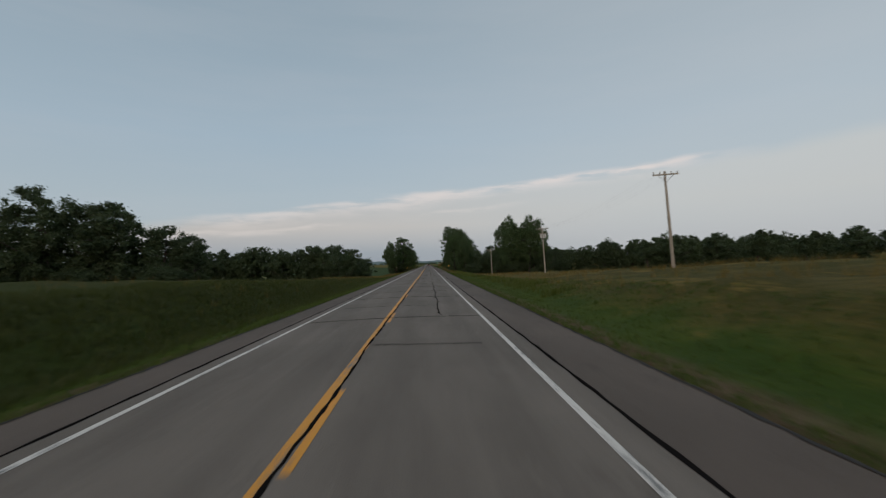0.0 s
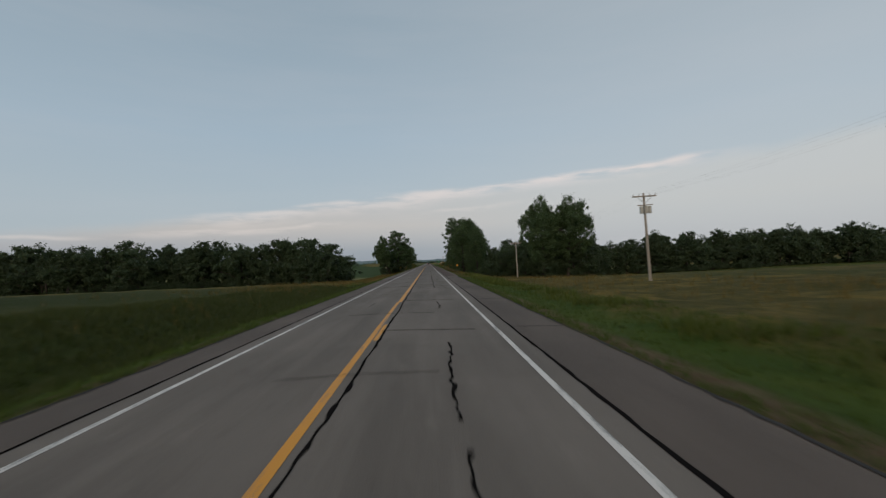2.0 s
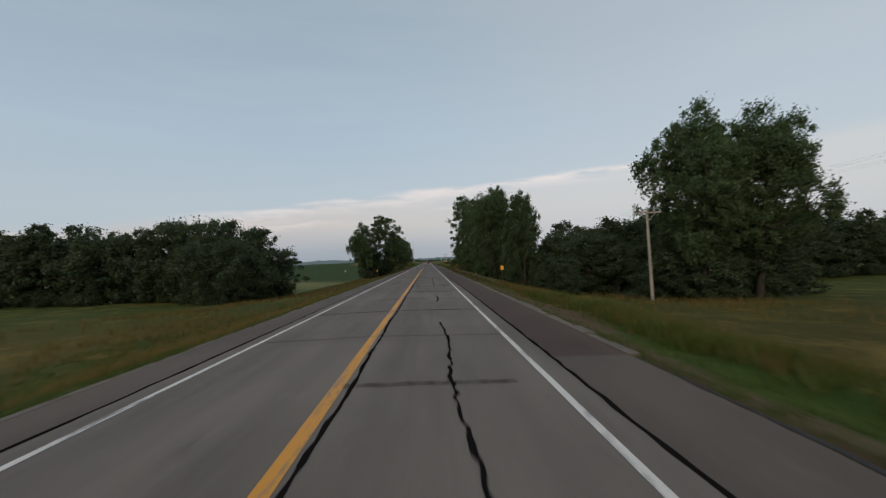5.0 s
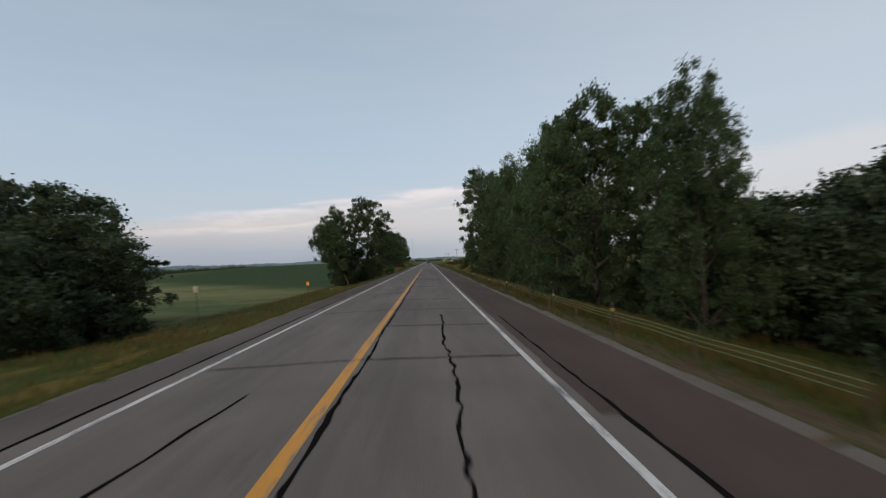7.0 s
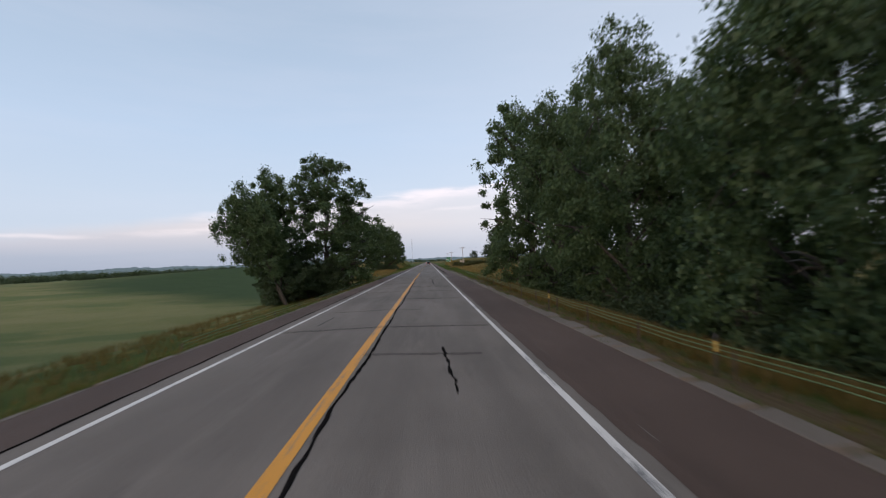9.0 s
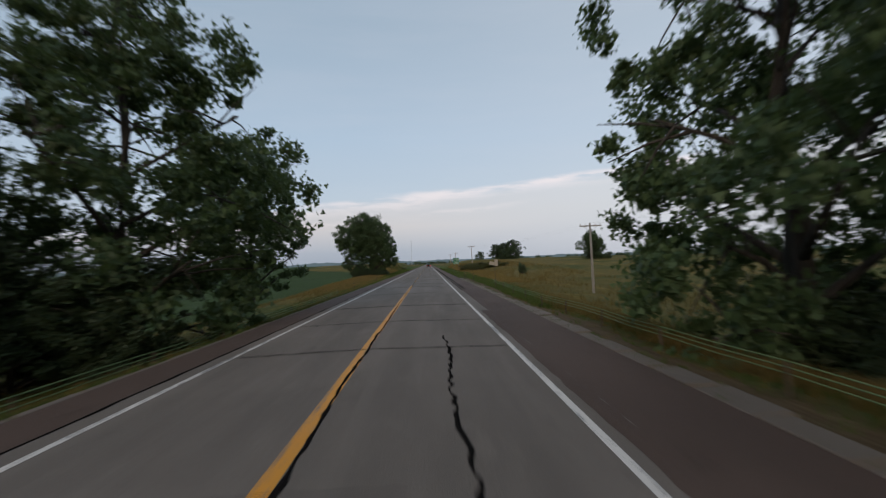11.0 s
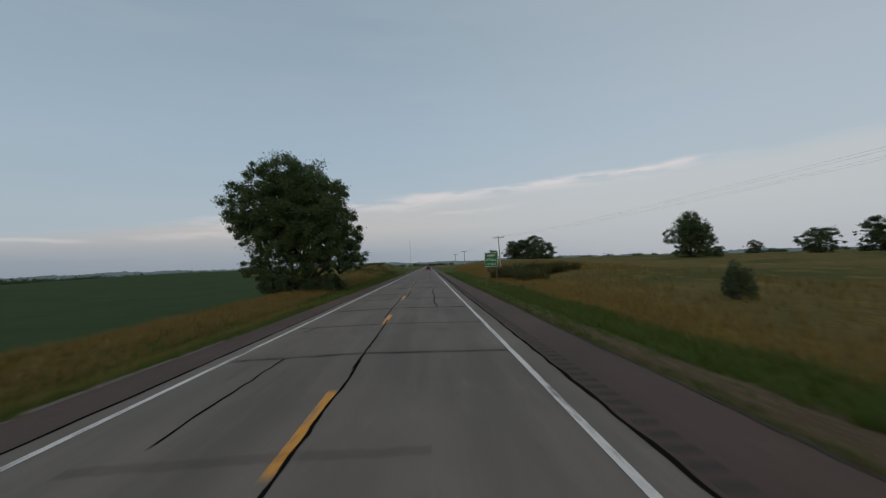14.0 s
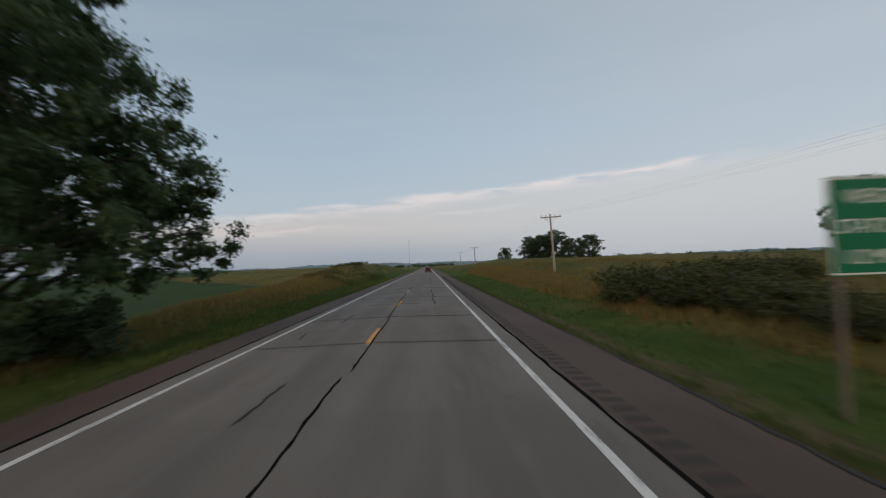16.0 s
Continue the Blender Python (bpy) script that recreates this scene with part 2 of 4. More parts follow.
def leaf_material(name, dark, light, trans=0.35):
    m, n = material(name)
    g = n.add("ShaderNodeNewGeometry")
    o = n.add("ShaderNodeObjectInfo").outputs["Random"]
    r = g.outputs["Random Per Island"]
    c = n.mix(r, dark, light)
    c = n.mix(n.math("MULTIPLY", o, 0.35), c, tuple(k * 0.6 for k in dark))
    p = n.add("ShaderNodeBsdfPrincipled", {"Base Color": c, "Roughness": 0.55, "Specular IOR Level": 0.3})
    t = n.add("ShaderNodeBsdfTranslucent", {"Color": n.mix(0.5, c, (0.10, 0.13, 0.02))})
    mx = n.add("ShaderNodeMixShader", {0: trans, 1: p.outputs[0], 2: t.outputs[0]})
    n.add("ShaderNodeOutputMaterial", {"Surface": mx.outputs[0]})
    return m


LEAF = leaf_material("cottonwood_leaves", (0.044, 0.086, 0.040), (0.092, 0.148, 0.070), 0.42)
LEAF_FAR = leaf_material("hedge_leaves", (0.036, 0.064, 0.036), (0.070, 0.106, 0.058), 0.35)
GRASS = leaf_material("verge_grass_blades", (0.042, 0.080, 0.012), (0.078, 0.114, 0.022), 0.3)
RANK = leaf_material("rank_meadow_blades", (0.030, 0.048, 0.010), (0.060, 0.072, 0.018), 0.3)
WEED = leaf_material("bright_weed_blades", (0.060, 0.096, 0.014), (0.118, 0.138, 0.030), 0.35)
GOLD = leaf_material("golden_grass_blades", (0.150, 0.108, 0.032), (0.255, 0.176, 0.060), 0.35)
STRAW = leaf_material("dry_grass_blades", (0.120, 0.086, 0.024), (0.230, 0.160, 0.052), 0.35)


def bark_material():
    m, n = material("grey_brown_bark")
    v = n.add("ShaderNodeTexCoord").outputs["Object"]
    r = n.noise(n.add("ShaderNodeMapping", {"Vector": v, "Scale": (7.0, 7.0, 1.2)}).outputs[0], 1.0, 6.0, 0.7)
    finish(n, n.mix(n.step(r, 0.3, 0.7), (0.022, 0.020, 0.018), (0.064, 0.059, 0.053)), 0.95, r, 0.8, 0.05)
    return m


BARK = bark_material()
POLE_WOOD = plain("weathered_pole_wood", (0.27, 0.25, 0.225), 0.9, 0.0, 0.35, 3.0, 0.4)
CERAMIC = plain("grey_insulator", (0.30, 0.30, 0.30), 0.35)
STEEL = plain("galvanised_steel", (0.36, 0.37, 0.38), 0.45, 0.85, 0.2, 9.0)
# green reflected from the trees is put into the cable's base colour
CABLE = plain("dull_green_steel_cable", (0.105, 0.165, 0.070), 0.8, 0.0)
POST_STEEL = plain("rusty_post_steel", (0.085, 0.070, 0.058), 0.75, 0.3, 0.4, 8.0)
TRANSFORMER = plain("pale_grey_enamel", (0.36, 0.38, 0.38), 0.4)
WIRE = plain("dark_wire", (0.05, 0.05, 0.05), 0.5)
SIGN_GREEN = plain("green_sign_sheeting", (0.003, 0.118, 0.056), 0.5, 0.0, 0.12, gloss=0.25)
SIGN_WHITE = plain("white_sign_sheeting", (0.60, 0.63, 0.62), 0.42, 0.0, 0.08)
SIGN_PALE = plain("weathered_sign_face", (0.30, 0.28, 0.24), 0.7, 0.0, 0.2)
REFLECTOR = plain("dull_yellow_reflector", (0.38, 0.27, 0.07), 0.5, 0.0, 0.15)
DARK_POST = plain("dark_creosoted_post", (0.045, 0.038, 0.032), 0.9, 0.0, 0.3, 4.0, 0.4)
AMBER = plain("amber_reflector_sheeting", (0.75, 0.33, 0.02), 0.4, 0.0, 0.1)
SIGN_POST = plain("grey_wood_post", (0.12, 0.105, 0.085), 0.9, 0.0, 0.3, 4.0, 0.4)
CAR_BLACK = plain("black_car_paint", (0.010, 0.010, 0.011), 0.12, 0.0, 0.1, 2.0, 0.0)
CAR_TRIM = plain("dark_plastic_trim", (0.022, 0.022, 0.023), 0.55)
CHROME = plain("brushed_chrome", (0.6, 0.6, 0.6), 0.2, 1.0, 0.05)
RUBBER = plain("tyre_rubber", (0.018, 0.018, 0.018), 0.85)
CAR_GLASS = plain("tinted_car_glass", (0.012, 0.014, 0.016), 0.05, 0.0, 0.1, 1.0, 0.0)
PLATE = plain("white_plate", (0.6, 0.6, 0.58), 0.5)
PLATE_INK = plain("dark_plate_ink", (0.03, 0.03, 0.08), 0.6)


def lamp_material(name, color, power):
    m, n = material(name)
    finish(n, color, 0.2, Emission_Color=(*color, 1.0), Emission_Strength=power)
    return m


TAIL = lamp_material("lit_red_tail_lamp", (0.75, 0.02, 0.012), 1.0)


# ---- mesh helpers ----
def link(name, bm, mat, parent=None, label="", smooth=False):
    me = bpy.data.meshes.new(name)
    bm.to_mesh(me)
    bm.free()
    if smooth:
        me.polygons.foreach_set("use_smooth", [True] * len(me.polygons))
    me.materials.append(mat)
    ob = new(name, me)
    if parent:
        ob.parent = parent
    if label:
        ob["label"] = label
    return ob


part = link


def raw(name, verts, faces, mat, parent=None, smooth=False):
    """A mesh from whole arrays, for large sheets and leaves."""
    verts = np.asarray(verts, np.float32)
    faces = np.asarray(faces, np.int32)
    k = faces.shape[1]
    me = bpy.data.meshes.new(name)
    me.vertices.add(len(verts))
    me.vertices.foreach_set("co", verts.ravel())
    me.loops.add(faces.size)
    me.loops.foreach_set("vertex_index", faces.ravel())
    me.polygons.add(len(faces))
    me.polygons.foreach_set("loop_start", np.arange(0, faces.size, k, dtype=np.int32))
    me.polygons.foreach_set("use_smooth", np.full(len(faces), smooth))
    me.update(calc_edges=True)
    me.materials.append(mat)
    ob = new(name, me)
    if parent:
        ob.parent = parent
    return ob


def box(bm, sx, sy, sz, m=Matrix(), bevel=0.0):
    r = bmesh.ops.create_cube(bm, size=1.0, matrix=m @ Matrix.Diagonal((sx, sy, sz, 1)))
    if bevel:
        es = list({e for v in r["verts"] for e in v.link_edges})
        bmesh.ops.bevel(bm, geom=es, offset=bevel, segments=2, affect="EDGES", profile=0.5)


def tube(bm, points, radii, sides=8):
    """A tapered round limb through points."""
    rings = []
    pts = [Vector(p) for p in points]
    for i, p in enumerate(pts):
        d = (pts[min(i + 1, len(pts) - 1)] - pts[max(i - 1, 0)]).normalized()
        q = d.to_track_quat("Z", "Y")
        rings.append([bm.verts.new(p + q @ Vector((math.cos(a) * radii[i], math.sin(a) * radii[i], 0)))
                      for a in (2 * math.pi * k / sides for k in range(sides))])
    for a, b in zip(rings, rings[1:]):
        for k in range(sides):
            bm.faces.new((a[k], a[(k + 1) % sides], b[(k + 1) % sides], b[k]))
    bm.faces.new(rings[-1])
    bm.faces.new(rings[0][::-1])


def disc(bm, r, depth, m, sides=24, bevel=0.0):
    c = bmesh.ops.create_cone(bm, cap_ends=True, segments=sides, radius1=r, radius2=r, depth=depth, matrix=m)
    if bevel:
        es = [e for e in {e for v in c["verts"] for e in v.link_edges} if any(len(f.verts) > 4 for f in e.link_faces)]
        bmesh.ops.bevel(bm, geom=es, offset=bevel, segments=2, affect="EDGES")


def empty(name, x, y, z, rz=0.0):
    ob = new(name)
    ob.matrix_basis = pose(x, y, z, 0, 0, rz)
    return ob


# ---- the lie of the land ----
CROWN_X, EDGE_L, EDGE_R = -1.60, -6.8, 4.5
Y_KNOTS = [-60, 0, 35, 70, 100, 130, 155, 180, 230, 262, 290, 320, 350, 390, 430, 480, 540, 640, 3000]
LEFT_Z = [2.6, 2.4, 1.9, 0.6, -0.3, -1.2, -2.6, -3.4, -4.2, -4.2, -4.0, -3.6, -3.0, -1.4, 1.5, 2.9, 2.2, 0.2, 0.0]
RIGHT_Z = [2.4, 2.2, 1.2, -0.1, -0.7, -1.8, -3.4, -4.2, -4.2, -3.2, -1.4, -0.1, 1.0, 1.9, 2.8, 3.4, 3.0, 1.0, 0.0]
NEAR_L = [1.9, 1.7, 1.1, 0.0, -0.6, -1.3, -2.0, -2.3, -2.3, -1.8, -1.2, -0.7, -0.3, 1.0, 3.2, 3.0, 1.8, 0.3, 0.0]
NEAR_R = [1.6, 1.4, 0.6, -0.5, -0.9, -1.5, -2.2, -2.4, -2.3, -1.6, -0.9, -0.5, 0.1, 0.8, 1.7, 2.0, 1.2, 0.3, 0.0]


def smooth01(v):
    v = np.clip(v, 0, 1)
    return v * v * (3 - 2 * v)


def ripple(x, y):
    return (0.10 * np.sin(x * 0.31 + 1.3 * np.sin(y * 0.09)) * np.sin(y * 0.21 + 0.7)
            + 0.05 * np.sin(x * 0.83 + y * 0.57) + 0.04 * np.sin(y * 1.1 - x * 0.4))


def land(x, y):
    """Height of the ground beside the road."""
    x, y = np.asarray(x, float), np.asarray(y, float)
    left = x < CROWN_X
    d = np.where(left, EDGE_L - x, x - EDGE_R)
    near = np.where(left, np.interp(y, Y_KNOTS, NEAR_L), np.interp(y, Y_KNOTS, NEAR_R))
    field = np.where(left, np.interp(y, Y_KNOTS, LEFT_Z), np.interp(y, Y_KNOTS, RIGHT_Z))
    far = np.where(left, -6.0 - 8.0 * smooth01((d - 300.0) / 900.0), np.interp(y, [0, 150, 250, 400, 900], [0.0, -6.0, -3.0, 2.0, 2.0]))
    edge = np.where(left, -0.13, -0.16)
    ditch = np.where(left, np.minimum(near, 0) * 0.4 - 0.55, np.minimum(near, 0) * 0.2 - 0.52)
    shelf = np.where(left, 2.2, 2.2 + np.clip(-near - 0.8, 0, 1) * 1.2)
    z = edge + (ditch - edge) * smooth01(d / 3.2)
    z = z + (near - ditch) * smooth01((d - shelf) / 6.0)
    z = z + (field - near) * smooth01((d - 8.0) / 14.0)
    z = z + (far - field) * smooth01((d - 60.0) / 260.0)
    z = z + ripple(x, y) * smooth01(d / 4.0) + 0.7 * np.sin(x * 0.011) * np.sin(y * 0.008 + 1.0) * smooth01((d - 30) / 120)
    under = -0.45
    return np.where(d < 0, under, np.where(d < 0.4, under + (z - under) * smooth01((d + 0.05) / 0.1), z))


def ground():
    def steps(stops):
        out = []
        for a, b, s in stops:
            out += list(np.arange(a, b, s))
        return np.array(out + [stops[-1][1]])

    half = steps([(0, 24, 0.6), (24, 60, 2.0), (60, 160, 6.0), (160, 600, 30.0), (600, 4000, 200.0)])
    xl = (EDGE_L - half)[::-1]
    xs = np.concatenate([xl, [EDGE_L + 0.06, CROWN_X, EDGE_R - 0.06], EDGE_R + half])
    ys = steps([(-400, -30, 30), (-30, 460, 1.2), (460, 760, 6.0), (760, 1500, 40.0), (1500, 4600, 200.0)])
    gx, gy = np.meshgrid(xs, ys)
    gz = land(gx, gy)
    nx, ny = len(xs), len(ys)
    idx = np.arange(nx * ny).reshape(ny, nx)
    faces = np.stack([idx[:-1, :-1], idx[:-1, 1:], idx[1:, 1:], idx[1:, :-1]], -1).reshape(-1, 4)
    ob = raw("ground", np.stack([gx, gy, gz], -1).reshape(-1, 3), faces, GROUND, None, True)
    return tagged(ob, "rolling grass verges, prairie and crop fields", "ground", kind="structure")


ground()


def road_z(x):
    """Cross fall of the pavement to both sides of its crown."""
    return -0.02 * abs(x - CROWN_X)


def strip(name, x0, x1, y0, y1, mat, lift=0.0, thick=0.0, parent=None, step=20.0):
    """A long slab of pavement or paint that follows the cross fall."""
    bm = bmesh.new()
    cuts = [x0] + ([CROWN_X] if x0 < CROWN_X < x1 else []) + [x1]
    ys = list(np.arange(y0, y1, step)) + [y1]
    rows = [[bm.verts.new((x, y, road_z(x) + lift)) for x in cuts] for y in ys]
    for a, b in zip(rows, rows[1:]):
        for k in range(len(cuts) - 1):
            bm.faces.new((a[k], a[k + 1], b[k + 1], b[k]))
    if thick:
        edge = [e for e in bm.edges if e.is_boundary]
        r = bmesh.ops.extrude_edge_only(bm, edges=edge)
        for v in (g for g in r["geom"] if isinstance(g, bmesh.types.BMVert)):
            v.co.z -= thick
    return link(name, bm, mat, parent)


ROAD_A, ROAD_B = -60.0, 2600.0
road = tagged(strip("road", -5.55, 2.72, ROAD_A, ROAD_B, ROAD, 0, 0.3), "worn grey asphalt two-lane road with sealed cracks", "road", kind="structure")
shoulder_r = tagged(strip("pavement_shoulder_right", 2.72, EDGE_R, 112.0, ROAD_B, SHOULDER, -0.006, 0.3), "brownish asphalt shoulder beside the driving lane", "shoulder", kind="structure")
tagged(strip("pavement_shoulder_left", EDGE_L, -5.55, 166.0, ROAD_B, SHOULDER, -0.006, 0.3), "grey brown asphalt shoulder beside the far lane", "shoulder", kind="structure")
shoulder_old = tagged(strip("pavement_shoulder_old", 2.72, EDGE_R, ROAD_A, 112.0, SHOULDER_PALE, -0.006, 0.3), "pale weathered asphalt shoulder beside the driving lane", "shoulder", kind="structure")
shoulder_left_old = tagged(strip("pavement_shoulder_left_old", EDGE_L, -5.55, ROAD_A, 166.0, SHOULDER_PALE, -0.006, 0.3), "pale weathered asphalt shoulder beside the far lane", "shoulder", kind="structure")
strip("edge_line", 2.08, 2.21, ROAD_A, ROAD_B, WHITE_LINE, 0.005, 0, road)
strip("edge_line", -5.13, -5.00, ROAD_A, ROAD_B, WHITE_LINE, 0.005, 0, road)


# yellow centre line: dashed where passing is allowed, solid over the creek
def centre_lines():
    for x0, x1, y0, y1 in ((-1.86, -1.70, -50, 66), (-1.79, -1.57, 66, 269.2)):
        strip("centre_line", x0, x1, y0, y1, YELLOW_LINE, 0.005, 0, road)
    for y in [-44.0 + 12.2 * k for k in range(9)]:
        strip("centre_dash", -1.66, -1.54, y, y + 3.2, YELLOW_LINE, 0.005, 0, road)
    for y in [278.2 + 12.2 * k for k in range(29)]:
        strip("centre_dash", -1.76, -1.58, y, y + 3.2, YELLOW_LINE, 0.005, 0, road)


centre_lines()


def wavy(name, mat, points, widths, parent):
    """A bead of sealing tar, overlay or painted shade along points, of uneven width."""
    bm = bmesh.new()
    rows = []
    for i, (x, y) in enumerate(points):
        a, b = points[max(i - 1, 0)], points[min(i + 1, len(points) - 1)]
        d = Vector((b[0] - a[0], b[1] - a[1])).normalized()
        nrm = Vector((-d.y, d.x)) * widths[i] * 0.5
        row = []
        for s, lift in ((1, 0.001), (0, 0.009), (-1, 0.001)):
            px, py = x + nrm.x * s, y + nrm.y * s
            row.append(bm.verts.new((px, py, road_z(px) + 0.004 + lift)))
        rows.append(row)
    for a, b in zip(rows, rows[1:]):
        for k in range(2):
            bm.faces.new((a[k], b[k], b[k + 1], a[k + 1]))
    bmesh.ops.recalc_face_normals(bm, faces=bm.faces)
    return link(name, bm, mat, parent)


def cracks():
    rng = random.Random(7)
    # transverse joints; fainter ones where the sealed ones stand far apart
    sealed = [3.5, 12.3, 18.4, 30.0, 43.3, 55.5, 67.0, 79.3, 82.8, 85.7, 91.7, 97.7, 110.0, 122.0, 134.0, 141.6, 152.8, 158.0, 168.5, 181.0,
              194.3, 198.8, 210.0, 222.5, 236.0, 248.0, 267.0, 273.0, 284.5, 297.0, 308.8, 321.0, 339.5, 346.0, 358.0, 371.0, 385.0, 402.0, 430.0]
    every = [(y, True) for y in sealed] + [((a + b) / 2 + rng.uniform(-0.8, 0.8), False) for a, b in zip(sealed, sealed[1:]) if b - a > 9]
    for y, strong in every:
        kind = rng.random()
        x0, x1 = (-4.9, 2.05) if kind > 0.6 or (strong and y > 240 and kind > 0.2) else ((-1.6, rng.uniform(1.2, 2.0)) if strong else (rng.uniform(-4.8, -3.0), rng.uniform(-0.5, 1.0)))
        n = 26
        drift = rng.uniform(-0.25, 0.25)
        pts = [(x0 + (x1 - x0) * i / n, y + drift * i / n + rng.uniform(-0.03, 0.03)) for i in range(n + 1)]
        wid = rng.uniform(0.06, 0.11) * (1.5 if y > 240 else 1.0) if strong else rng.uniform(0.025, 0.04) * (1.4 if y > 240 else 1.0)
        wavy("crack_seal", TAR if strong or y > 240 else TAR_FADED_SHADE, pts, [wid * rng.uniform(0.5, 1.4) for _ in pts], road)
    # the centre joint: one long bead, broken into shifted runs past the creek
    y = -20.0
    while y < 640:
        loose = y > 235
        length = rng.uniform(4, 14) if loose else rng.uniform(18, 40)
        n = int(length / 0.3)
        ph, shift = rng.uniform(0, 9), rng.uniform(-0.07, 0.07) * (3 if 296 < y < 326 else 1) if loose else 0.0
        pts = []
        for k in range(n + 1):
            yy = y + length * k / n
            x = float(np.interp(yy, [20, 60, 215, 240], [-1.70, -1.46, -1.46, -1.64])) + shift
            pts.append((x + (0.02 if loose else 0.04) * math.sin(0.22 * k + ph) * math.sin(0.07 * k) + rng.uniform(-0.02, 0.02), yy))
        wavy("crack_seal", TAR, pts, [rng.uniform(0.03, 0.07 if loose else 0.105) for _ in pts], road)
        y += length + (rng.uniform(-1.0, 1.0) if loose else -0.3)
    # a crack between the wheel paths, in broken runs
    for y0, y1 in ((19, 46), (47, 53), (62, 66), (79, 118), (126, 130), (140, 142), (143, 161), (191, 195), (226, 238), (309, 328), (352, 368), (380, 410)):
        n = int((y1 - y0) / 0.26)
        ph = rng.uniform(0, 9)
        pts = [(0.42 + 0.06 * math.sin(0.2 * k + ph) + rng.uniform(-0.05, 0.05), y0 + (y1 - y0) * k / n) for k in range(n + 1)]
        wavy("crack_seal", TAR, pts, [rng.uniform(0.02, 0.10) for _ in pts], road)
    # short runs in the far lane
    for _ in range(12):
        y0, x0, length, lean = rng.uniform(0, 460), rng.uniform(-4.4, -2.6), rng.uniform(1.2, 4.0), rng.uniform(-0.3, 0.3)
        pts = [(x0 + lean * k / 10 + rng.uniform(-0.04, 0.04), y0 + length * k / 10) for k in range(11)]
        wavy("crack_seal", TAR_FADED_SHADE, pts, [rng.uniform(0.03, 0.08) for _ in pts], road)
    pts = [(-3.8 + 0.06 * k + rng.uniform(-0.03, 0.03), 142.6 + 0.8 * k) for k in range(11)]
    wavy("crack_seal", TAR, pts, [rng.uniform(0.04, 0.08) for _ in pts], road)
    pts = [(-3.58 + rng.uniform(-0.03, 0.03), 291.5 + 0.3 * k) for k in range(19)]
    wavy("crack_seal", TAR, pts, [rng.uniform(0.03, 0.06) for _ in pts], road)
    # the widening joints beside both edge lines
    for xj, sh in ((2.70, road), (-5.56, road)):
        y = -20.0
        while y < 640:
            if xj > 0 and 150 < y < 245:
                y += 20.0
                continue
            pts = [(xj + rng.uniform(-0.02, 0.02) + 0.03 * math.sin(0.11 * y + 0.06 * k), y + k * 0.5) for k in range(41)]
            wavy("crack_seal", TAR, pts, [rng.uniform(0.05, 0.11) for _ in pts], sh)
            y += 20.0
    # shoulder asphalt laid over the joint along the creek, with a ragged inner edge
    pts = [(2.56 + rng.uniform(-0.025, 0.025), 149.0 + k * 0.45) for k in range(214)]
    wavy("asphalt_overlay", SHOULDER, pts, [rng.uniform(0.29, 0.38) for _ in pts], shoulder_r)
    # painted-on shade: dark wavy strips where the broken shoulder edges drop to the verge
    for x, y0, y1, sh in ((EDGE_R + 0.01, -10, 112, shoulder_old), (EDGE_R + 0.01, 288, 420, shoulder_r), (EDGE_L - 0.01, -10, 100, shoulder_left_old)):
        n = int((y1 - y0) / 0.4)
        sway = [0.05 * math.sin(0.13 * k) * math.sin(0.041 * k + 1) for k in range(n)]
        pts = [(x + sway[k] + rng.uniform(-0.035, 0.035), y0 + k * 0.4) for k in range(n)]
        wavy("broken_edge", TAR_FADED_SHADE, pts, [rng.uniform(0.03, 0.12) for _ in pts], sh)
    # the joints run on thinly over the old shoulder
    for y in (30.0, 43.3, 55.5, 67.0, 79.3, 91.7, 103.0):
        pts = [(2.8 + 0.12 * k, y + 0.2 + rng.uniform(-0.03, 0.03)) for k in range(15)]
        wavy("crack_seal", TAR_FADED_SHADE, pts, [rng.uniform(0.02, 0.05) for _ in pts], shoulder_old)


cracks()


# pale concrete lips along the embankment's shoulders
def lips():
    for name, x0, x1, y0, y1 in (("kerb_right", EDGE_R - 0.02, EDGE_R + 0.30, 112.0, 288.0), ("kerb_left", EDGE_L - 0.15, EDGE_L + 0.02, 100.0, 300.0)):
        rng = random.Random(3)
        kerb = tagged(empty(name, 0, 0, 0), "low worn concrete lip along the shoulder", "kerb", kind="structure")
        y = y0
        data = None
        while y < y1:
            if data is None:
                bm = bmesh.new()
                box(bm, abs(x1 - x0), 2.96, 0.30, Matrix.Translation((0, 1.5, -0.15)), 0.02)
                ob = part("kerb_stone", bm, GUTTER, kerb)
                data = ob.data
            else:
                ob = new("kerb_stone", data)
                ob.parent = kerb
            wide = rng.uniform(0.75, 1.25) * (float(np.interp(y, [180, 205], [1.0, 1.6])) if x0 > 0 else 1.0)
            inner = x0 if x0 > 0 else x1
            ob.matrix_basis = pose(inner + math.copysign(abs(x1 - x0) * wide / 2, x0), y, -0.105 + rng.uniform(-0.012, 0.012), 0, rng.uniform(-2, 2), rng.uniform(-0.5, 0.5)) @ Matrix.Diagonal((wide, 0.5 * rng.uniform(0.85, 1.0), 1, 1))
            y += 1.5


lips()


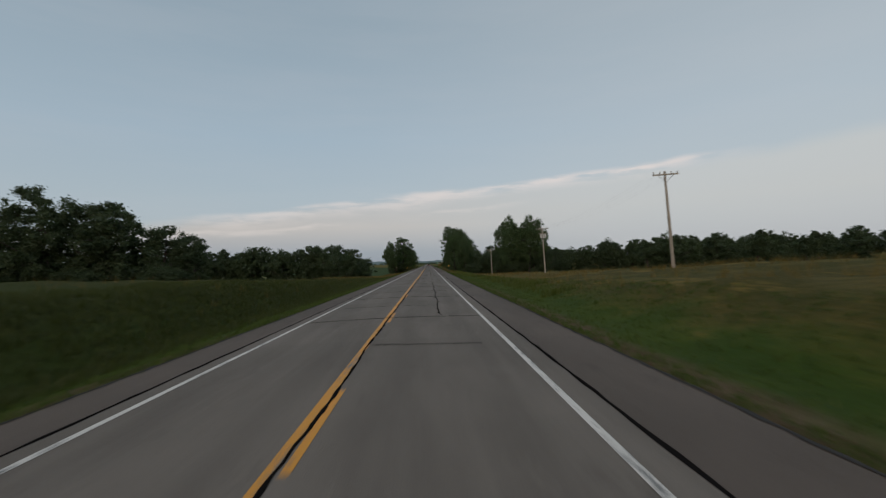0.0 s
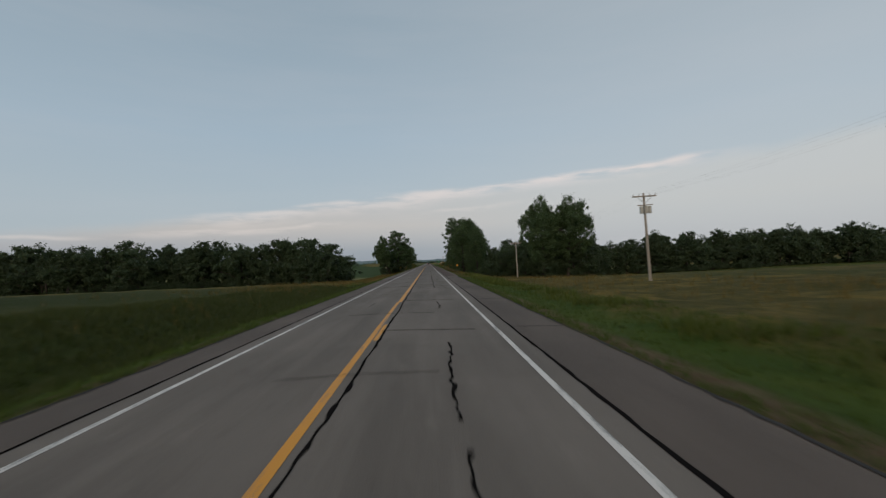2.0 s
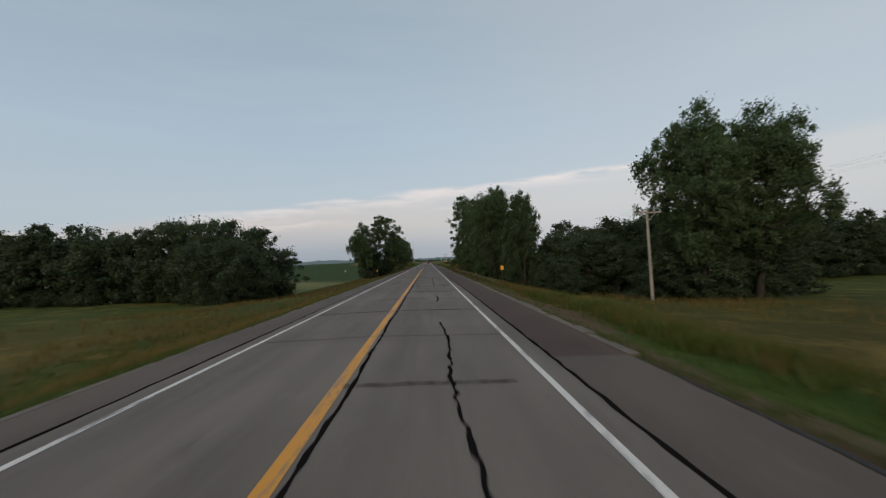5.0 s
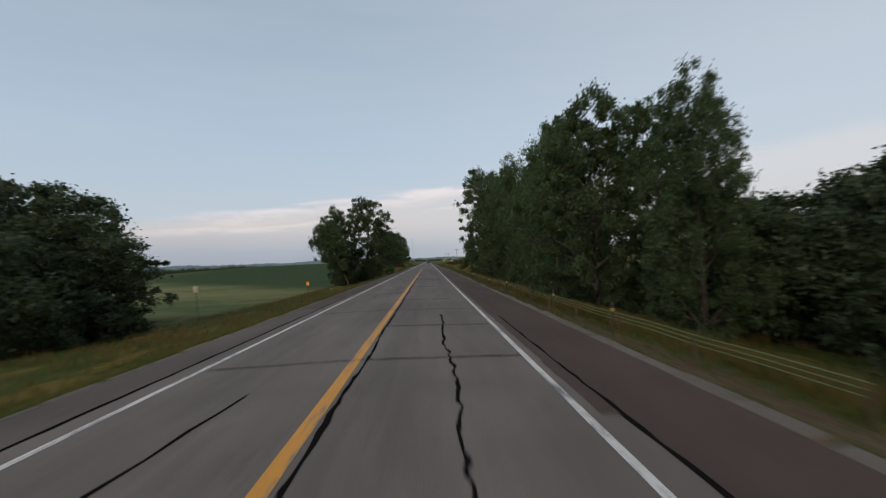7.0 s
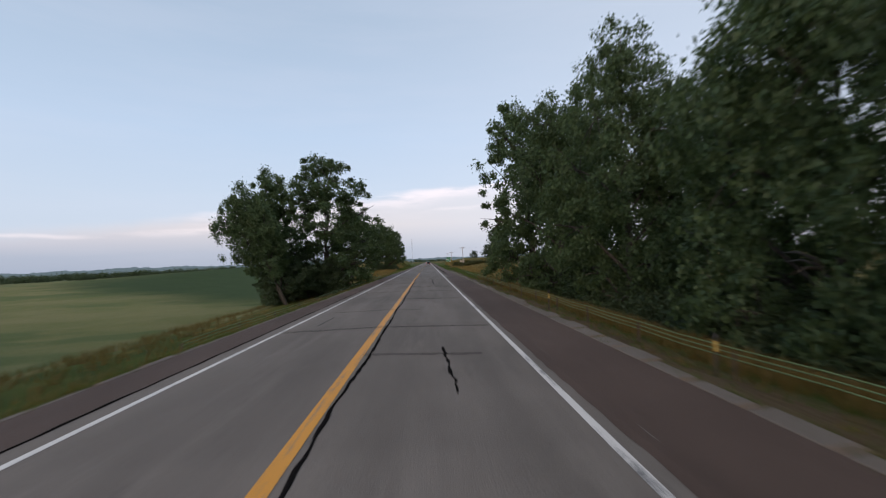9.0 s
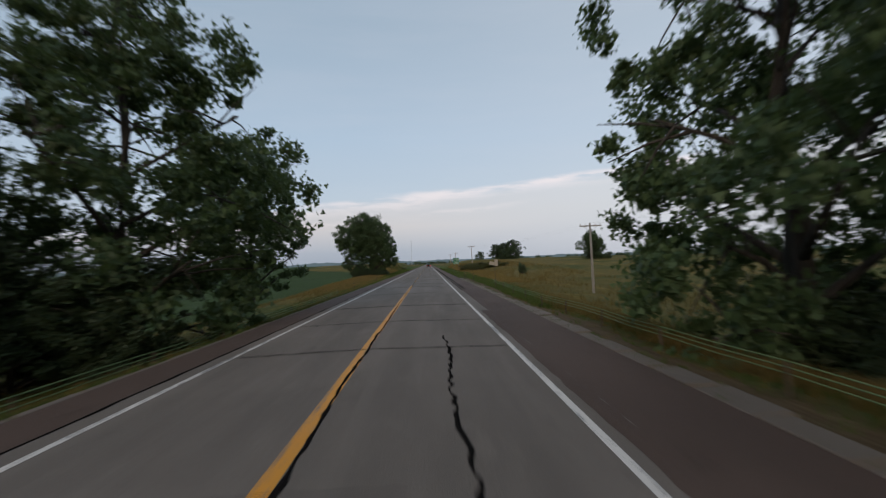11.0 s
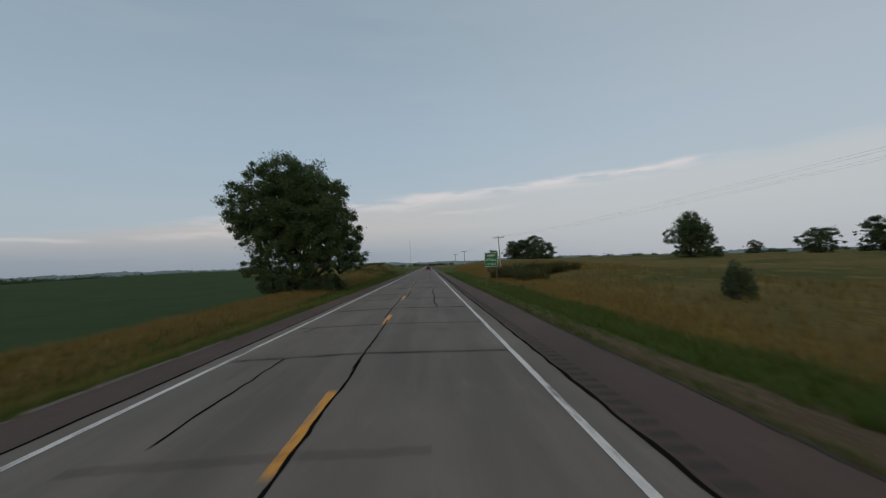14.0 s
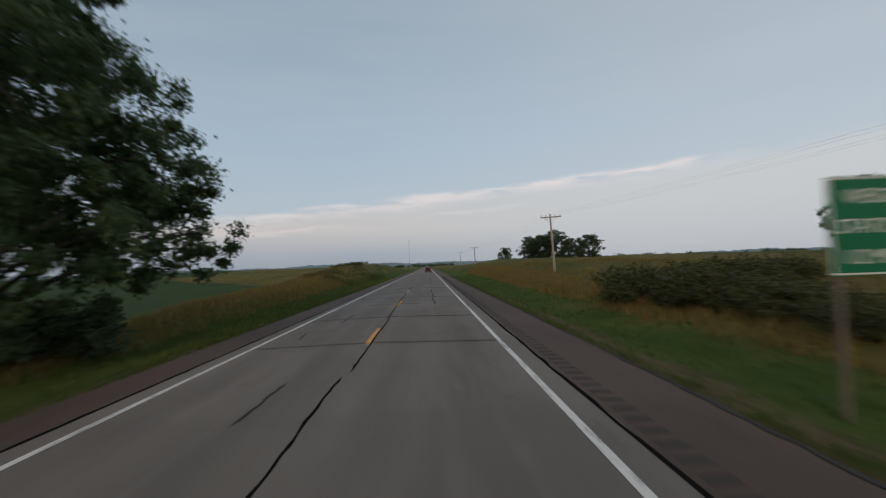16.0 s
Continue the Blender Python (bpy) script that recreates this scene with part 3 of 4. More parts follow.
# ---- trees ----
def lobes(rng, height, spread, low, count, skirt, waist):
    """The crown's rounded masses: centre and radius each, tallest in the middle."""
    out = [(Vector((rng.uniform(-0.12, 0.12) * spread, rng.uniform(-0.12, 0.12) * spread, height - 0.40 * spread)), 0.42 * spread),
           (Vector((0, 0, low + (height - low) * 0.5)), 0.52 * spread)]
    for i in range(count):
        f = (i + 0.5 + rng.uniform(-0.3, 0.3)) / count
        a = i * 2.4 + rng.uniform(-0.4, 0.4)
        r = spread * rng.uniform(0.23, 0.42)
        wide = spread * (0.50 + 0.28 * math.sin(math.pi * min(1.0, f * 0.9 + 0.12))) * rng.uniform(0.70, 1.12) * (1 - 0.5 * f ** 3)
        wide *= waist + (1 - waist) * min(1.0, f * 2.4)
        z = low + r * 0.7 + f * (height - low - r * 1.7)
        out.append((Vector((math.cos(a) * wide, math.sin(a) * wide, z)), r))
    for i in range(skirt):
        a = i * 6.283 / skirt + rng.uniform(-0.4, 0.4)
        r = spread * rng.uniform(0.26, 0.36)
        out.append((Vector((math.cos(a), math.sin(a), 0)) * spread * rng.uniform(0.35, 0.62) + Vector((0, 0, r * 0.75)), r))
    return out


def limbs(rng, height, masses, twigs=4):
    """Trunk, a limb into every mass of the crown, and twigs towards its skin."""
    bm = bmesh.new()
    r0 = 0.020 * height + 0.05
    top = height * 0.84
    path = [Vector((0, 0, -0.8))] + [Vector((rng.uniform(-0.18, 0.18), rng.uniform(-0.18, 0.18), top * k / 6)) for k in range(1, 7)]
    tube(bm, path, [r0 * k for k in (1.3, 1.0, 0.82, 0.62, 0.44, 0.26, 0.05)], 9)
    for c, r in masses:
        f = max(0.08, min(0.9, (c.z - 0.55 * Vector((c.x, c.y)).length) / top))
        k = f * 6
        base = path[int(k)].lerp(path[min(6, int(k) + 1)], k % 1)
        mid = base.lerp(c, 0.55) + Vector((rng.uniform(-0.3, 0.3), rng.uniform(-0.3, 0.3), 0.06 * (c - base).length))
        tube(bm, [base, base.lerp(mid, 0.5), mid, c], [r0 * 0.42 * (1.1 - f), r0 * 0.34 * (1.1 - f), r0 * 0.25 * (1.1 - f), 0.04], 6)
        for _ in range(twigs):
            e = c + Vector((rng.gauss(0, 1), rng.gauss(0, 1), rng.gauss(0.2, 1))).normalized() * r * 0.85
            s = mid.lerp(c, rng.uniform(0.3, 1.0))
            tube(bm, [s, s.lerp(e, 0.5) + Vector((0, 0, 0.1)), e], [0.05, 0.035, 0.012], 4)
    return bm


def foliage(rng, masses, leaves, size, low, corners=3, grain=26, tuft=0.30):
    """Leaves in uneven sprays over the skin of the masses, each leaf a small rhomb."""
    nr = np.random.RandomState(rng.randint(0, 10 ** 6))
    cen, rad = np.array([tuple(c) for c, _ in masses]), np.array([r for _, r in masses])
    sprays = max(60, leaves // grain)
    own = nr.choice(len(cen), sprays, p=rad ** 2 / (rad ** 2).sum())
    d = nr.normal(0, 1, (sprays, 3))
    d /= np.linalg.norm(d, axis=1)[:, None]
    shell = 0.45 + 0.62 * nr.uniform(0, 1, sprays) ** 0.45
    spray = cen[own] + d * (rad[own] * shell)[:, None]
    width = rad[own] * tuft * nr.uniform(0.55, 1.35, sprays)
    pick = nr.randint(0, sprays, leaves)
    e = nr.normal(0, 0.55, (leaves, 3)) * np.array([1.0, 1.0, 0.75])
    pos = spray[pick] + e * width[pick][:, None]
    pos[:, 2] = np.maximum(pos[:, 2], low * 0.5 + nr.uniform(0, 0.3, leaves))
    u = nr.normal(0, 1, (leaves, 3))
    u[:, 2] -= 0.5
    u /= np.linalg.norm(u, axis=1)[:, None]
    n = d[pick] * 0.8 + nr.normal(0, 0.7, (leaves, 3)) + np.array([0, 0, 0.5])
    v = np.cross(u, n)
    v /= np.linalg.norm(v, axis=1)[:, None] + 1e-6
    ln = (size * nr.uniform(0.6, 1.4, leaves))[:, None]
    wd = ln * 0.40
    if corners == 3:
        verts = np.stack([pos - u * ln * 0.5, pos + v * wd + u * ln * 0.3, pos - v * wd + u * ln * 0.3], 1)
    else:
        verts = np.stack([pos - u * ln * 0.5, pos + v * wd - u * ln * 0.05, pos + u * ln * 0.5, pos - v * wd - u * ln * 0.05], 1)
    return verts.reshape(-1, 3), np.arange(leaves * corners).reshape(-1, corners)


def make_tree(seed, height, spread, low, leaves, size, leaf, count=11, corners=3, skirt=6, grain=26, tuft=0.30, waist=1.0, masses=None):
    rng = random.Random(seed)
    tree = empty("tree", 0, 0, 0)
    masses = masses or lobes(rng, height, spread, low, count, skirt, waist)
    link("trunk", limbs(rng, height, masses, 1 if leaf is LEAF_FAR else 4), BARK, tree, "", True)
    verts, faces = foliage(rng, masses, leaves, size, low, corners, grain, tuft)
    raw("crown", verts, faces, leaf, tree)
    return tree


def stand(proto, used, x, y, scale=1.0, wide=1.0, turn=0.0, sink=0.1, tilt=0.0):
    m = pose(x, y, float(land(x, y)) - sink, 0, tilt, 0) @ pose(0, 0, 0, 0, 0, turn) @ Matrix.Diagonal((scale * wide, scale * wide, scale, 1))
    if proto.name not in used:
        used.add(proto.name)
        proto.matrix_basis = m
        return proto
    made = proto.copy()
    scene.collection.objects.link(made)
    for o in proto.children:
        c = o.copy()
        scene.collection.objects.link(c)
        c.parent = made
    made.matrix_basis = m
    return made


USED = set()
COTTON = [make_tree(11, 16.0, 6.4, 0.9, 56000, 0.225, LEAF, 15, 3, 4, 95, 0.27), make_tree(12, 15.0, 6.2, 0.6, 56000, 0.225, LEAF, 14, 3, 3, 95, 0.27),
          make_tree(13, 17.0, 5.8, 0.8, 56000, 0.225, LEAF, 16, 3, 4, 95, 0.27), make_tree(14, 14.0, 6.6, 0.8, 56000, 0.225, LEAF, 15, 3, 4, 95, 0.27)]


def spread_crown():
    """An open crown that overhangs on both sides of three trunks: sideways, height, radius of its masses, front and back."""
    rng = random.Random(8)
    out = []
    for x, z, r in ((-1.0, 13.6, 2.4), (-4.2, 13.2, 2.2), (2.0, 12.8, 2.3), (-7.0, 10.9, 2.1), (-8.6, 9.2, 1.5), (4.2, 10.2, 2.2), (6.0, 7.6, 1.7), (-4.8, 9.6, 2.6), (0.0, 10.0, 3.0),
                    (3.2, 7.0, 2.3), (6.4, 4.9, 1.4), (-6.2, 4.3, 1.6), (-2.6, 6.2, 2.3), (1.2, 4.4, 1.9), (4.6, 3.8, 1.2), (-3.4, 2.9, 1.4)):
        for side in (-1, 1):
            out.append((Vector((x + rng.uniform(-0.5, 0.5), side * rng.uniform(0.4, 0.9) * min(4.6, 7.5 - abs(x) * 0.6), z + rng.uniform(-0.7, 0.5))), r * rng.uniform(0.95, 1.25)))
    for x, z, r in ((-1.5, 11.5, 3.4), (1.5, 8.5, 3.2), (-2.5, 8.0, 3.4), (0.5, 5.5, 2.8), (-0.5, 2.6, 2.0), (2.0, 2.2, 1.8), (-2.6, 1.6, 1.7), (3.4, 1.4, 1.3), (6.4, 4.3, 1.7), (-4.8, 2.2, 1.7), (-6.8, 7.4, 2.2), (4.4, 12.0, 1.9)):
        out.append((Vector((x, 0.0, z)), r))
    for x, y, z, r in ((5.8, 6.8, 4.6, 2.0), (4.8, 5.6, 6.4, 2.2), (3.4, 4.4, 3.4, 1.9)):
        out.append((Vector((x, y, z)), r))
    return out


LONE = [make_tree(17, 14.6, 6.2, 0.4, 210000, 0.205, LEAF, grain=150, tuft=0.25, masses=spread_crown())]
LEAN = [make_tree(19, 14.0, 6.2, 3.2, 50000, 0.24, LEAF, 14, 3, 0, 95, 0.27, 0.62)]
FAR = [make_tree(21, 10.0, 4.4, 1.2, 16000, 0.30, LEAF_FAR, 12, 3, 2, 60, 0.26, 0.70), make_tree(22, 9.0, 4.8, 0.6, 16000, 0.30, LEAF_FAR, 11, 3, 2, 60, 0.26, 0.75),
       make_tree(23, 11.0, 4.2, 1.6, 16000, 0.30, LEAF_FAR, 12, 3, 1, 60, 0.26, 0.62), make_tree(24, 8.0, 4.6, 0.4, 16000, 0.30, LEAF_FAR, 10, 3, 4, 60, 0.26, 0.8)]
CLUMP = [make_tree(15, 16.0, 6.3, 0.9, 44000, 0.235, LEAF, 15, 3, 2, 120, 0.22, 0.8), make_tree(16, 15.0, 6.1, 1.4, 40000, 0.235, LEAF, 13, 3, 1, 120, 0.22, 0.7)]
NEAR = [make_tree(21, 10.0, 4.5, 0.5, 20000, 0.25, LEAF_FAR, 13, 3, 4, 90, 0.28, 0.75), make_tree(26, 9.0, 4.9, 0.4, 20000, 0.25, LEAF_FAR, 12, 3, 4, 90, 0.28, 0.8)]


def plant(kind, i, x, y, top, label, group, wide=1.0, turn=None, tilt=0.0):
    """A tree whose top stands `top` metres above the road."""
    proto = kind[i % len(kind)]
    full = 15.6 if kind is LONE else 14.1 if kind is LEAN else (10.2, 9.2)[i % 2] if kind is NEAR else (16.1, 15.1)[i % 2] if kind is CLUMP else (16.1, 15.1, 17.1, 14.1)[i % 4] if kind is COTTON else (10.2, 9.2, 11.2, 8.2)[i % 4]
    ground_z = float(land(x, y))
    t = stand(proto, USED, x, y, (top - ground_z) / full, wide, (i * 77 + x * 13) % 360 if turn is None else turn, tilt=tilt)
    return tagged(t, label, "tree", group)


BIG = "tall leafy cottonwood on the creek bank beside the road"
# the row over the right-hand shoulder
for i, (x, y, top, wide) in enumerate((
        (13.6, 164.5, 11.6, 0.54), (10.5, 178.0, 12.9, 0.62), (14.0, 188.5, 16.4, 0.68), (15.4, 199.5, 16.8, 0.64), (14.2, 214.5, 18.8, 0.58), (13.7, 228, 19.4, 0.74),
        (14.6, 171.5, 12.4, 0.74), (19.5, 216, 14.5, 0.75), (18.6, 194, 7.5, 0.8), (17.6, 206.5, 12.0, 0.7), (17.6, 233, 13.5, 0.8))):
    plant(COTTON, i, x, y, top, BIG, "trees over the creek bank", wide)
plant(CLUMP, 1, 10.1, 169.3, 12.1, BIG, "trees over the creek bank", 0.76, 70)
plant(CLUMP, 0, 13.6, 240, 22.0, "tall cottonwood whose crown overhangs the shoulder", "trees over the creek bank", 0.88, 205, -2)
# the clump left of the road
for i, (x, y, top, wide, tilt) in enumerate(((-13.7, 245, 17.3, 1.06, 0), (-18.0, 241.5, 14.9, 0.68, -9), (-16.5, 235.5, 12.8, 0.58, -22))):
    plant(LEAN if i == 2 else CLUMP, i, x, y, top, "broad leafy cottonwood below the road bank", "trees below the bank", wide, None, tilt)
plant(CLUMP, 1, -12.4, 256, 11.4, "broad leafy cottonwood below the road bank", "trees below the bank", 0.80)
plant(LONE, 0, -15.1, 340, 15.2, "broad lone cottonwood on the grassy verge", "", 0.88, 0)
plant(LEAN, 3, 27.5, 145, 16.6, "tall twin-crowned tree above a hedgerow", "", 0.67, None, -2)
plant(LEAN, 1, 33.0, 145.5, 16.8, "tall twin-crowned tree above a hedgerow", "", 0.70, 120, 6)

HEDGE = "dark dense hedgerow tree at the edge of a field"
rng = random.Random(5)
i = 0
# hedgerow in front, left of the road
for k, top in enumerate((7.0, 8.7, 11.3, 13.1, 13.7, 12.4, 9.4, 5.4, 5.2, 5.6, 5.0, 5.4, 5.8, 5.2)):
    x = -30.6 - k * 4.2 + rng.uniform(-0.8, 0.8)
    plant(NEAR if k < 9 else FAR, i, x, 57 + rng.uniform(-2, 3), top + rng.uniform(-0.4, 0.4), HEDGE, "hedgerow trees", 0.92 if k in (4, 5) else 1.1)
    i += 1
# and a lower one on the right-hand bank
for k in range(12):
    plant(FAR, i, 31.0 + k * 4.4 + rng.uniform(-1, 1), 63 + rng.uniform(-3, 4), 5.2 + rng.uniform(-0.7, 0.9), HEDGE, "hedgerow trees", 1.2)
    i += 1
# the creek's trees crossing left of the road
for k in range(34):
    x = -36.2 - k * 4.6 + rng.uniform(-1.5, 1.5)
    plant(NEAR if k < 5 else FAR, i, x, 186 + rng.uniform(-3, 6) + k * 0.4, 10.6 + min(k, 6) * 0.25 + rng.uniform(-2.4, 2.0), HEDGE, "creek trees", 1.0)
    i += 1
# and right of the road
for k in range(43):
    x = 28.0 + k * 4.8 + rng.uniform(-1.5, 1.5)
    plant(NEAR if k < 6 else FAR, i, x, 182 + rng.uniform(-4, 6) + k * 0.9, 8.8 + rng.uniform(-2.0, 2.2) + (1.0 if k > 9 else -1.6 if k < 4 else 0), HEDGE, "creek trees", 1.05)
    i += 1
# low thicket trees on the slope below the rails
for x, y, top in ((15.5, 154, 2.6), (19.0, 166, 5.2), (22.4, 163, 6.3), (26.0, 166, 7.8), (29.6, 163, 8.3), (33.6, 166, 8.8), (38.0, 164, 8.6), (42.5, 167, 8.8), (21.0, 170, 6.8), (25.0, 160, 4.6), (30.0, 158, 4.8), (23.6, 148, 4.6), (27.4, 147, 5.6), (31.4, 149, 5.8), (35.4, 148, 6.0), (39.4, 150, 6.6), (-26.6, 180, 6.4), (-31.5, 182, 9.6), (-29.0, 170, 7.2), (-35.0, 174, 8.0),
                  (16.6, 216, 2.6), (17.0, 229, 3.4), (16.4, 243, 2.4), (16.9, 205, 2.2), (19.5, 194, 1.8), (20.0, 201, 1.6), (-18.2, 239, 4.6), (-15.6, 241.5, 4.0), (-12.6, 243.5, 3.6)):
    plant(NEAR, i, x, y, top, "dark thicket tree on the slope to the creek", "thicket trees", 1.15)
    i += 1
plant(COTTON, 3, 59.3, 383.3, 12.1, "dark round field tree on a grassy rise", "field trees", 1.08)
# scattered trees on the far right-hand fields
for x, y, top, wide in ((47, 524, 14.0, 1.35), (52, 527, 15.5, 1.35), (58.5, 525, 16.6, 1.5), (40.4, 436, 9.2, 1.45), (36.6, 440, 8.2, 1.3), (36, 530, 10.0, 1.0),
                        (100, 418, 6.4, 1.5), (101, 396, 9.0, 1.35), (113, 392, 10.6, 1.45), (119, 390, 11.6, 1.4), (126, 392, 11.0, 1.4), (136, 393, 9.6, 1.3),
                        (60.9, 384.3, 10.4, 1.05), (66.1, 384.3, 4.5, 1.3)):
    plant(NEAR, i, x, y, top, "dark round field tree on a grassy rise", "field trees", wide)
    i += 1


# ---- shrubs ----
def make_shrub(seed, leaves=2200, size=0.24, leaf=LEAF_FAR):
    rng = random.Random(seed)
    thing = empty("shrub", 0, 0, 0)
    bm = bmesh.new()
    masses = []
    for k in range(9):
        a = k * 0.7 + rng.uniform(-0.2, 0.2)
        e = Vector((math.cos(a) * rng.uniform(0.4, 1.5), math.sin(a) * rng.uniform(0.4, 1.5), rng.uniform(0.5, 1.3)))
        tube(bm, [(0, 0, -0.3), e * 0.5 + Vector((0, 0, 0.15)), e], [0.05, 0.035, 0.012], 5)
        masses.append((e, rng.uniform(0.5, 0.8)))
    link("stem", bm, BARK, thing)
    verts, faces = foliage(rng, masses, leaves, size, 0.1)
    raw("leaves", verts, faces, leaf, thing)
    return thing


SHRUB = make_shrub(31, 8000, 0.13)
THICKET = make_shrub(33, 5200, 0.13, leaf_material("dusty_thicket_leaves", (0.038, 0.047, 0.014), (0.078, 0.080, 0.026), 0.3))
for x, y, s in ((-26.5, 174, 1.0), (15.4, 219, 1.7), (16.2, 226, 1.9), (15.6, 233, 1.7), (16.4, 240, 1.8), (17.0, 222, 2.0), (15.2, 211, 1.6),
                *((-29.5 - k * 3.4, 53 + k * 7 % 3, 0.9 + k % 3 * 0.15) for k in range(16)), *((-27 - k * 4.2, 183 + k * 5 % 4, 1.1 + k % 3 * 0.2) for k in range(18)),
                *((13.9 + k * 7 % 7, 168 + k * 3.3, 1.0 + k % 4 * 0.2) for k in range(23)), *((-12.5 - k * 3 % 8, 242 + k * 2 % 5, 0.9 + k % 3 * 0.25) for k in range(6)),
                (-15.2, 341.5, 1.2), (-16.6, 338.0, 1.1), (-14.2, 338.8, 0.9), (-18.2, 339.0, 1.1), (-13.2, 341.0, 0.9), (-17.2, 340.5, 1.4), (-12.8, 339.0, 1.0), (-12.2, 342.4, 1.0),
                *((29 + k * 5, 179 + k * 5 % 4 + k * 0.8, 1.2 + k % 3 * 0.2) for k in range(18))):
    t = stand(SHRUB, USED, x, y, s, 1.1, x * 37 % 360, 0.05)
    tagged(t, "low dark green shrub in rough grass", "shrub", "shrubs")
tagged(stand(SHRUB, USED, 18.5, 311.5, 1.15, 0.46, 40, 0.05), "narrow upright dark bush in dry grass", "shrub", "shrubs")


WEEDS = make_shrub(35, 2600, 0.12, leaf_material("olive_weed_leaves", (0.060, 0.080, 0.022), (0.120, 0.130, 0.045), 0.35))
rng = random.Random(12)
for k in range(34):
    t = stand(WEEDS, USED, rng.uniform(-20, -10.5), rng.uniform(386, 446), rng.uniform(0.26, 0.5), 1.7, k * 51, 0.05)
    tagged(t, "low olive weed bush on a grassy mound", "shrub", "mound bushes")
for k in range(14):
    t = stand(THICKET, USED, 12.5 + k * 0.75, 345 + k * 0.5 + k * 5 % 4, 0.85 + k % 3 * 0.12 - 0.03 * k, 1.2, k * 73, 0.05)
    tagged(t, "dusty olive thicket bush in dry grass", "shrub", "thicket bushes")
for k in range(18):
    t = stand(THICKET, USED, rng.uniform(10.8, 17.0), rng.uniform(336, 354), rng.uniform(0.45, 0.95), rng.uniform(0.95, 1.4), k * 67, 0.05)
    tagged(t, "dusty olive thicket bush in dry grass", "shrub", "thicket bushes")


# ---- grass ----
def blades(name, label, count, xs, ys, tall, mat, seed, width=0.02, per=6, thin=None):
    """Tufts of bent blades strewn over a band of ground."""
    nr = np.random.RandomState(seed)
    x, y = nr.uniform(*xs, count), nr.uniform(*ys, count)
    if thin is not None:
        keep = thin(x, y) > nr.uniform(0, 1, count)
        x, y = x[keep], y[keep]
    z = land(x, y)
    n = len(x) * per
    bx, by = np.repeat(x, per) + nr.normal(0, 0.10, n), np.repeat(y, per) + nr.normal(0, 0.10, n)
    bz = np.repeat(z, per) - 0.03
    a = nr.uniform(0, 2 * np.pi, n)
    h = tall * nr.uniform(0.45, 1.25, n)
    lean = h * nr.uniform(0.1, 0.6, n)
    wx, wy = np.cos(a + 1.57) * width * nr.uniform(0.6, 1.4, n), np.sin(a + 1.57) * width * nr.uniform(0.6, 1.4, n)
    tipx, tipy = bx + np.cos(a) * lean, by + np.sin(a) * lean
    v = np.stack([np.stack([bx - wx, by - wy, bz], -1), np.stack([bx + wx, by + wy, bz], -1), np.stack([tipx, tipy, bz + h], -1)], 1).reshape(-1, 3)
    ob = raw(name, v, np.arange(n * 3).reshape(-1, 3), mat)
    return tagged(ob, label, "grass", kind="stuff")


def patchy(x, y):
    return 0.5 + 0.5 * np.sin(x * 0.37 + 1.7 * np.sin(y * 0.05)) * np.sin(y * 0.11 + 0.8)


def off_bank(x, y):
    """Little grows on the dirt banks between shoulder and rails."""
    return np.where((y > 116) & (y < 300) & (x < 7.0) & (x > -8.2), 0.12, 1.0)


blades("grass", "short green grass on the right verge", 19000, (EDGE_R + 0.3, 11.5), (2, 420), 0.16, GRASS, 1, thin=off_bank)
blades("grass", "short green grass on the left verge", 16000, (-14.0, EDGE_L - 0.35), (96, 420), 0.18, GRASS, 2, thin=off_bank)
blades("grass", "rank dark meadow grass on the left bank", 20000, (-19.0, -8.0), (2, 100), 0.32, RANK, 12, 0.02, 7)
blades("grass", "short green grass on the left verge", 2600, (-8.6, EDGE_L - 0.35), (2, 96), 0.16, GRASS, 13)
blades("grass", "tall straw-coloured grass behind the right verge", 22000, (9.5, 30.0), (6, 420), 0.55, STRAW, 3, 0.016, 7, lambda x, y: patchy(x, y) * np.where(y < 130, 0.35, 1.0))
blades("grass", "lumpy tall green weeds behind the right verge", 9000, (7.6, 11.0), (30, 175), 0.50, WEED, 9, 0.024, 6, lambda x, y: np.clip(np.sin(y * 0.9 + x) * np.sin(y * 0.37) * 1.6, 0.05, 1) * np.clip(1.6 - abs(x - 9.2), 0, 1))
blades("grass", "lumpy tall green weeds along the ditch", 5200, (7.3, 10.0), (92, 136), 0.62, WEED, 21, 0.026, 7, lambda x, y: np.clip(np.sin(y * 1.3 + x * 0.7) * np.sin(y * 0.53 + 1.0) * 2.0, 0.08, 1) * np.clip(1.5 - abs(x - 8.6), 0, 1))
blades("grass", "tall straw-coloured grass behind the left verge", 20000, (-26.0, -11.0), (6, 420), 0.55, STRAW, 4, 0.016, 7, lambda x, y: patchy(x, y) * np.where(y < 84, 0.05, np.where(y < 120, 0.6, 1.0)))
blades("grass", "golden seeding grass on the left bank", 7500, (-18.0, -11.0), (286, 388), 0.5, GOLD, 15, 0.016, 7, lambda x, y: 0.35 + 0.65 * patchy(x * 1.7, y))
blades("grass", "yellow-green grass low on the left bank", 7000, (-11.4, EDGE_L - 0.4), (276, 430), 0.26, WEED, 17, 0.018)
blades("grass", "golden seeding grass behind the right verge", 9000, (9.0, 14.0), (285, 430), 0.45, GOLD, 16, 0.016, 7, lambda x, y: 0.2 + 0.8 * patchy(x * 1.3, y + 9))
blades("grass", "ragged grass creeping over the shoulder edge", 5000, (EDGE_R + 0.06, EDGE_R + 0.55), (2, 420), 0.13, GRASS, 7, 0.015)
blades("grass", "ragged grass creeping over the shoulder edge", 5000, (EDGE_L - 0.55, EDGE_L - 0.06), (2, 420), 0.13, GRASS, 8, 0.015)
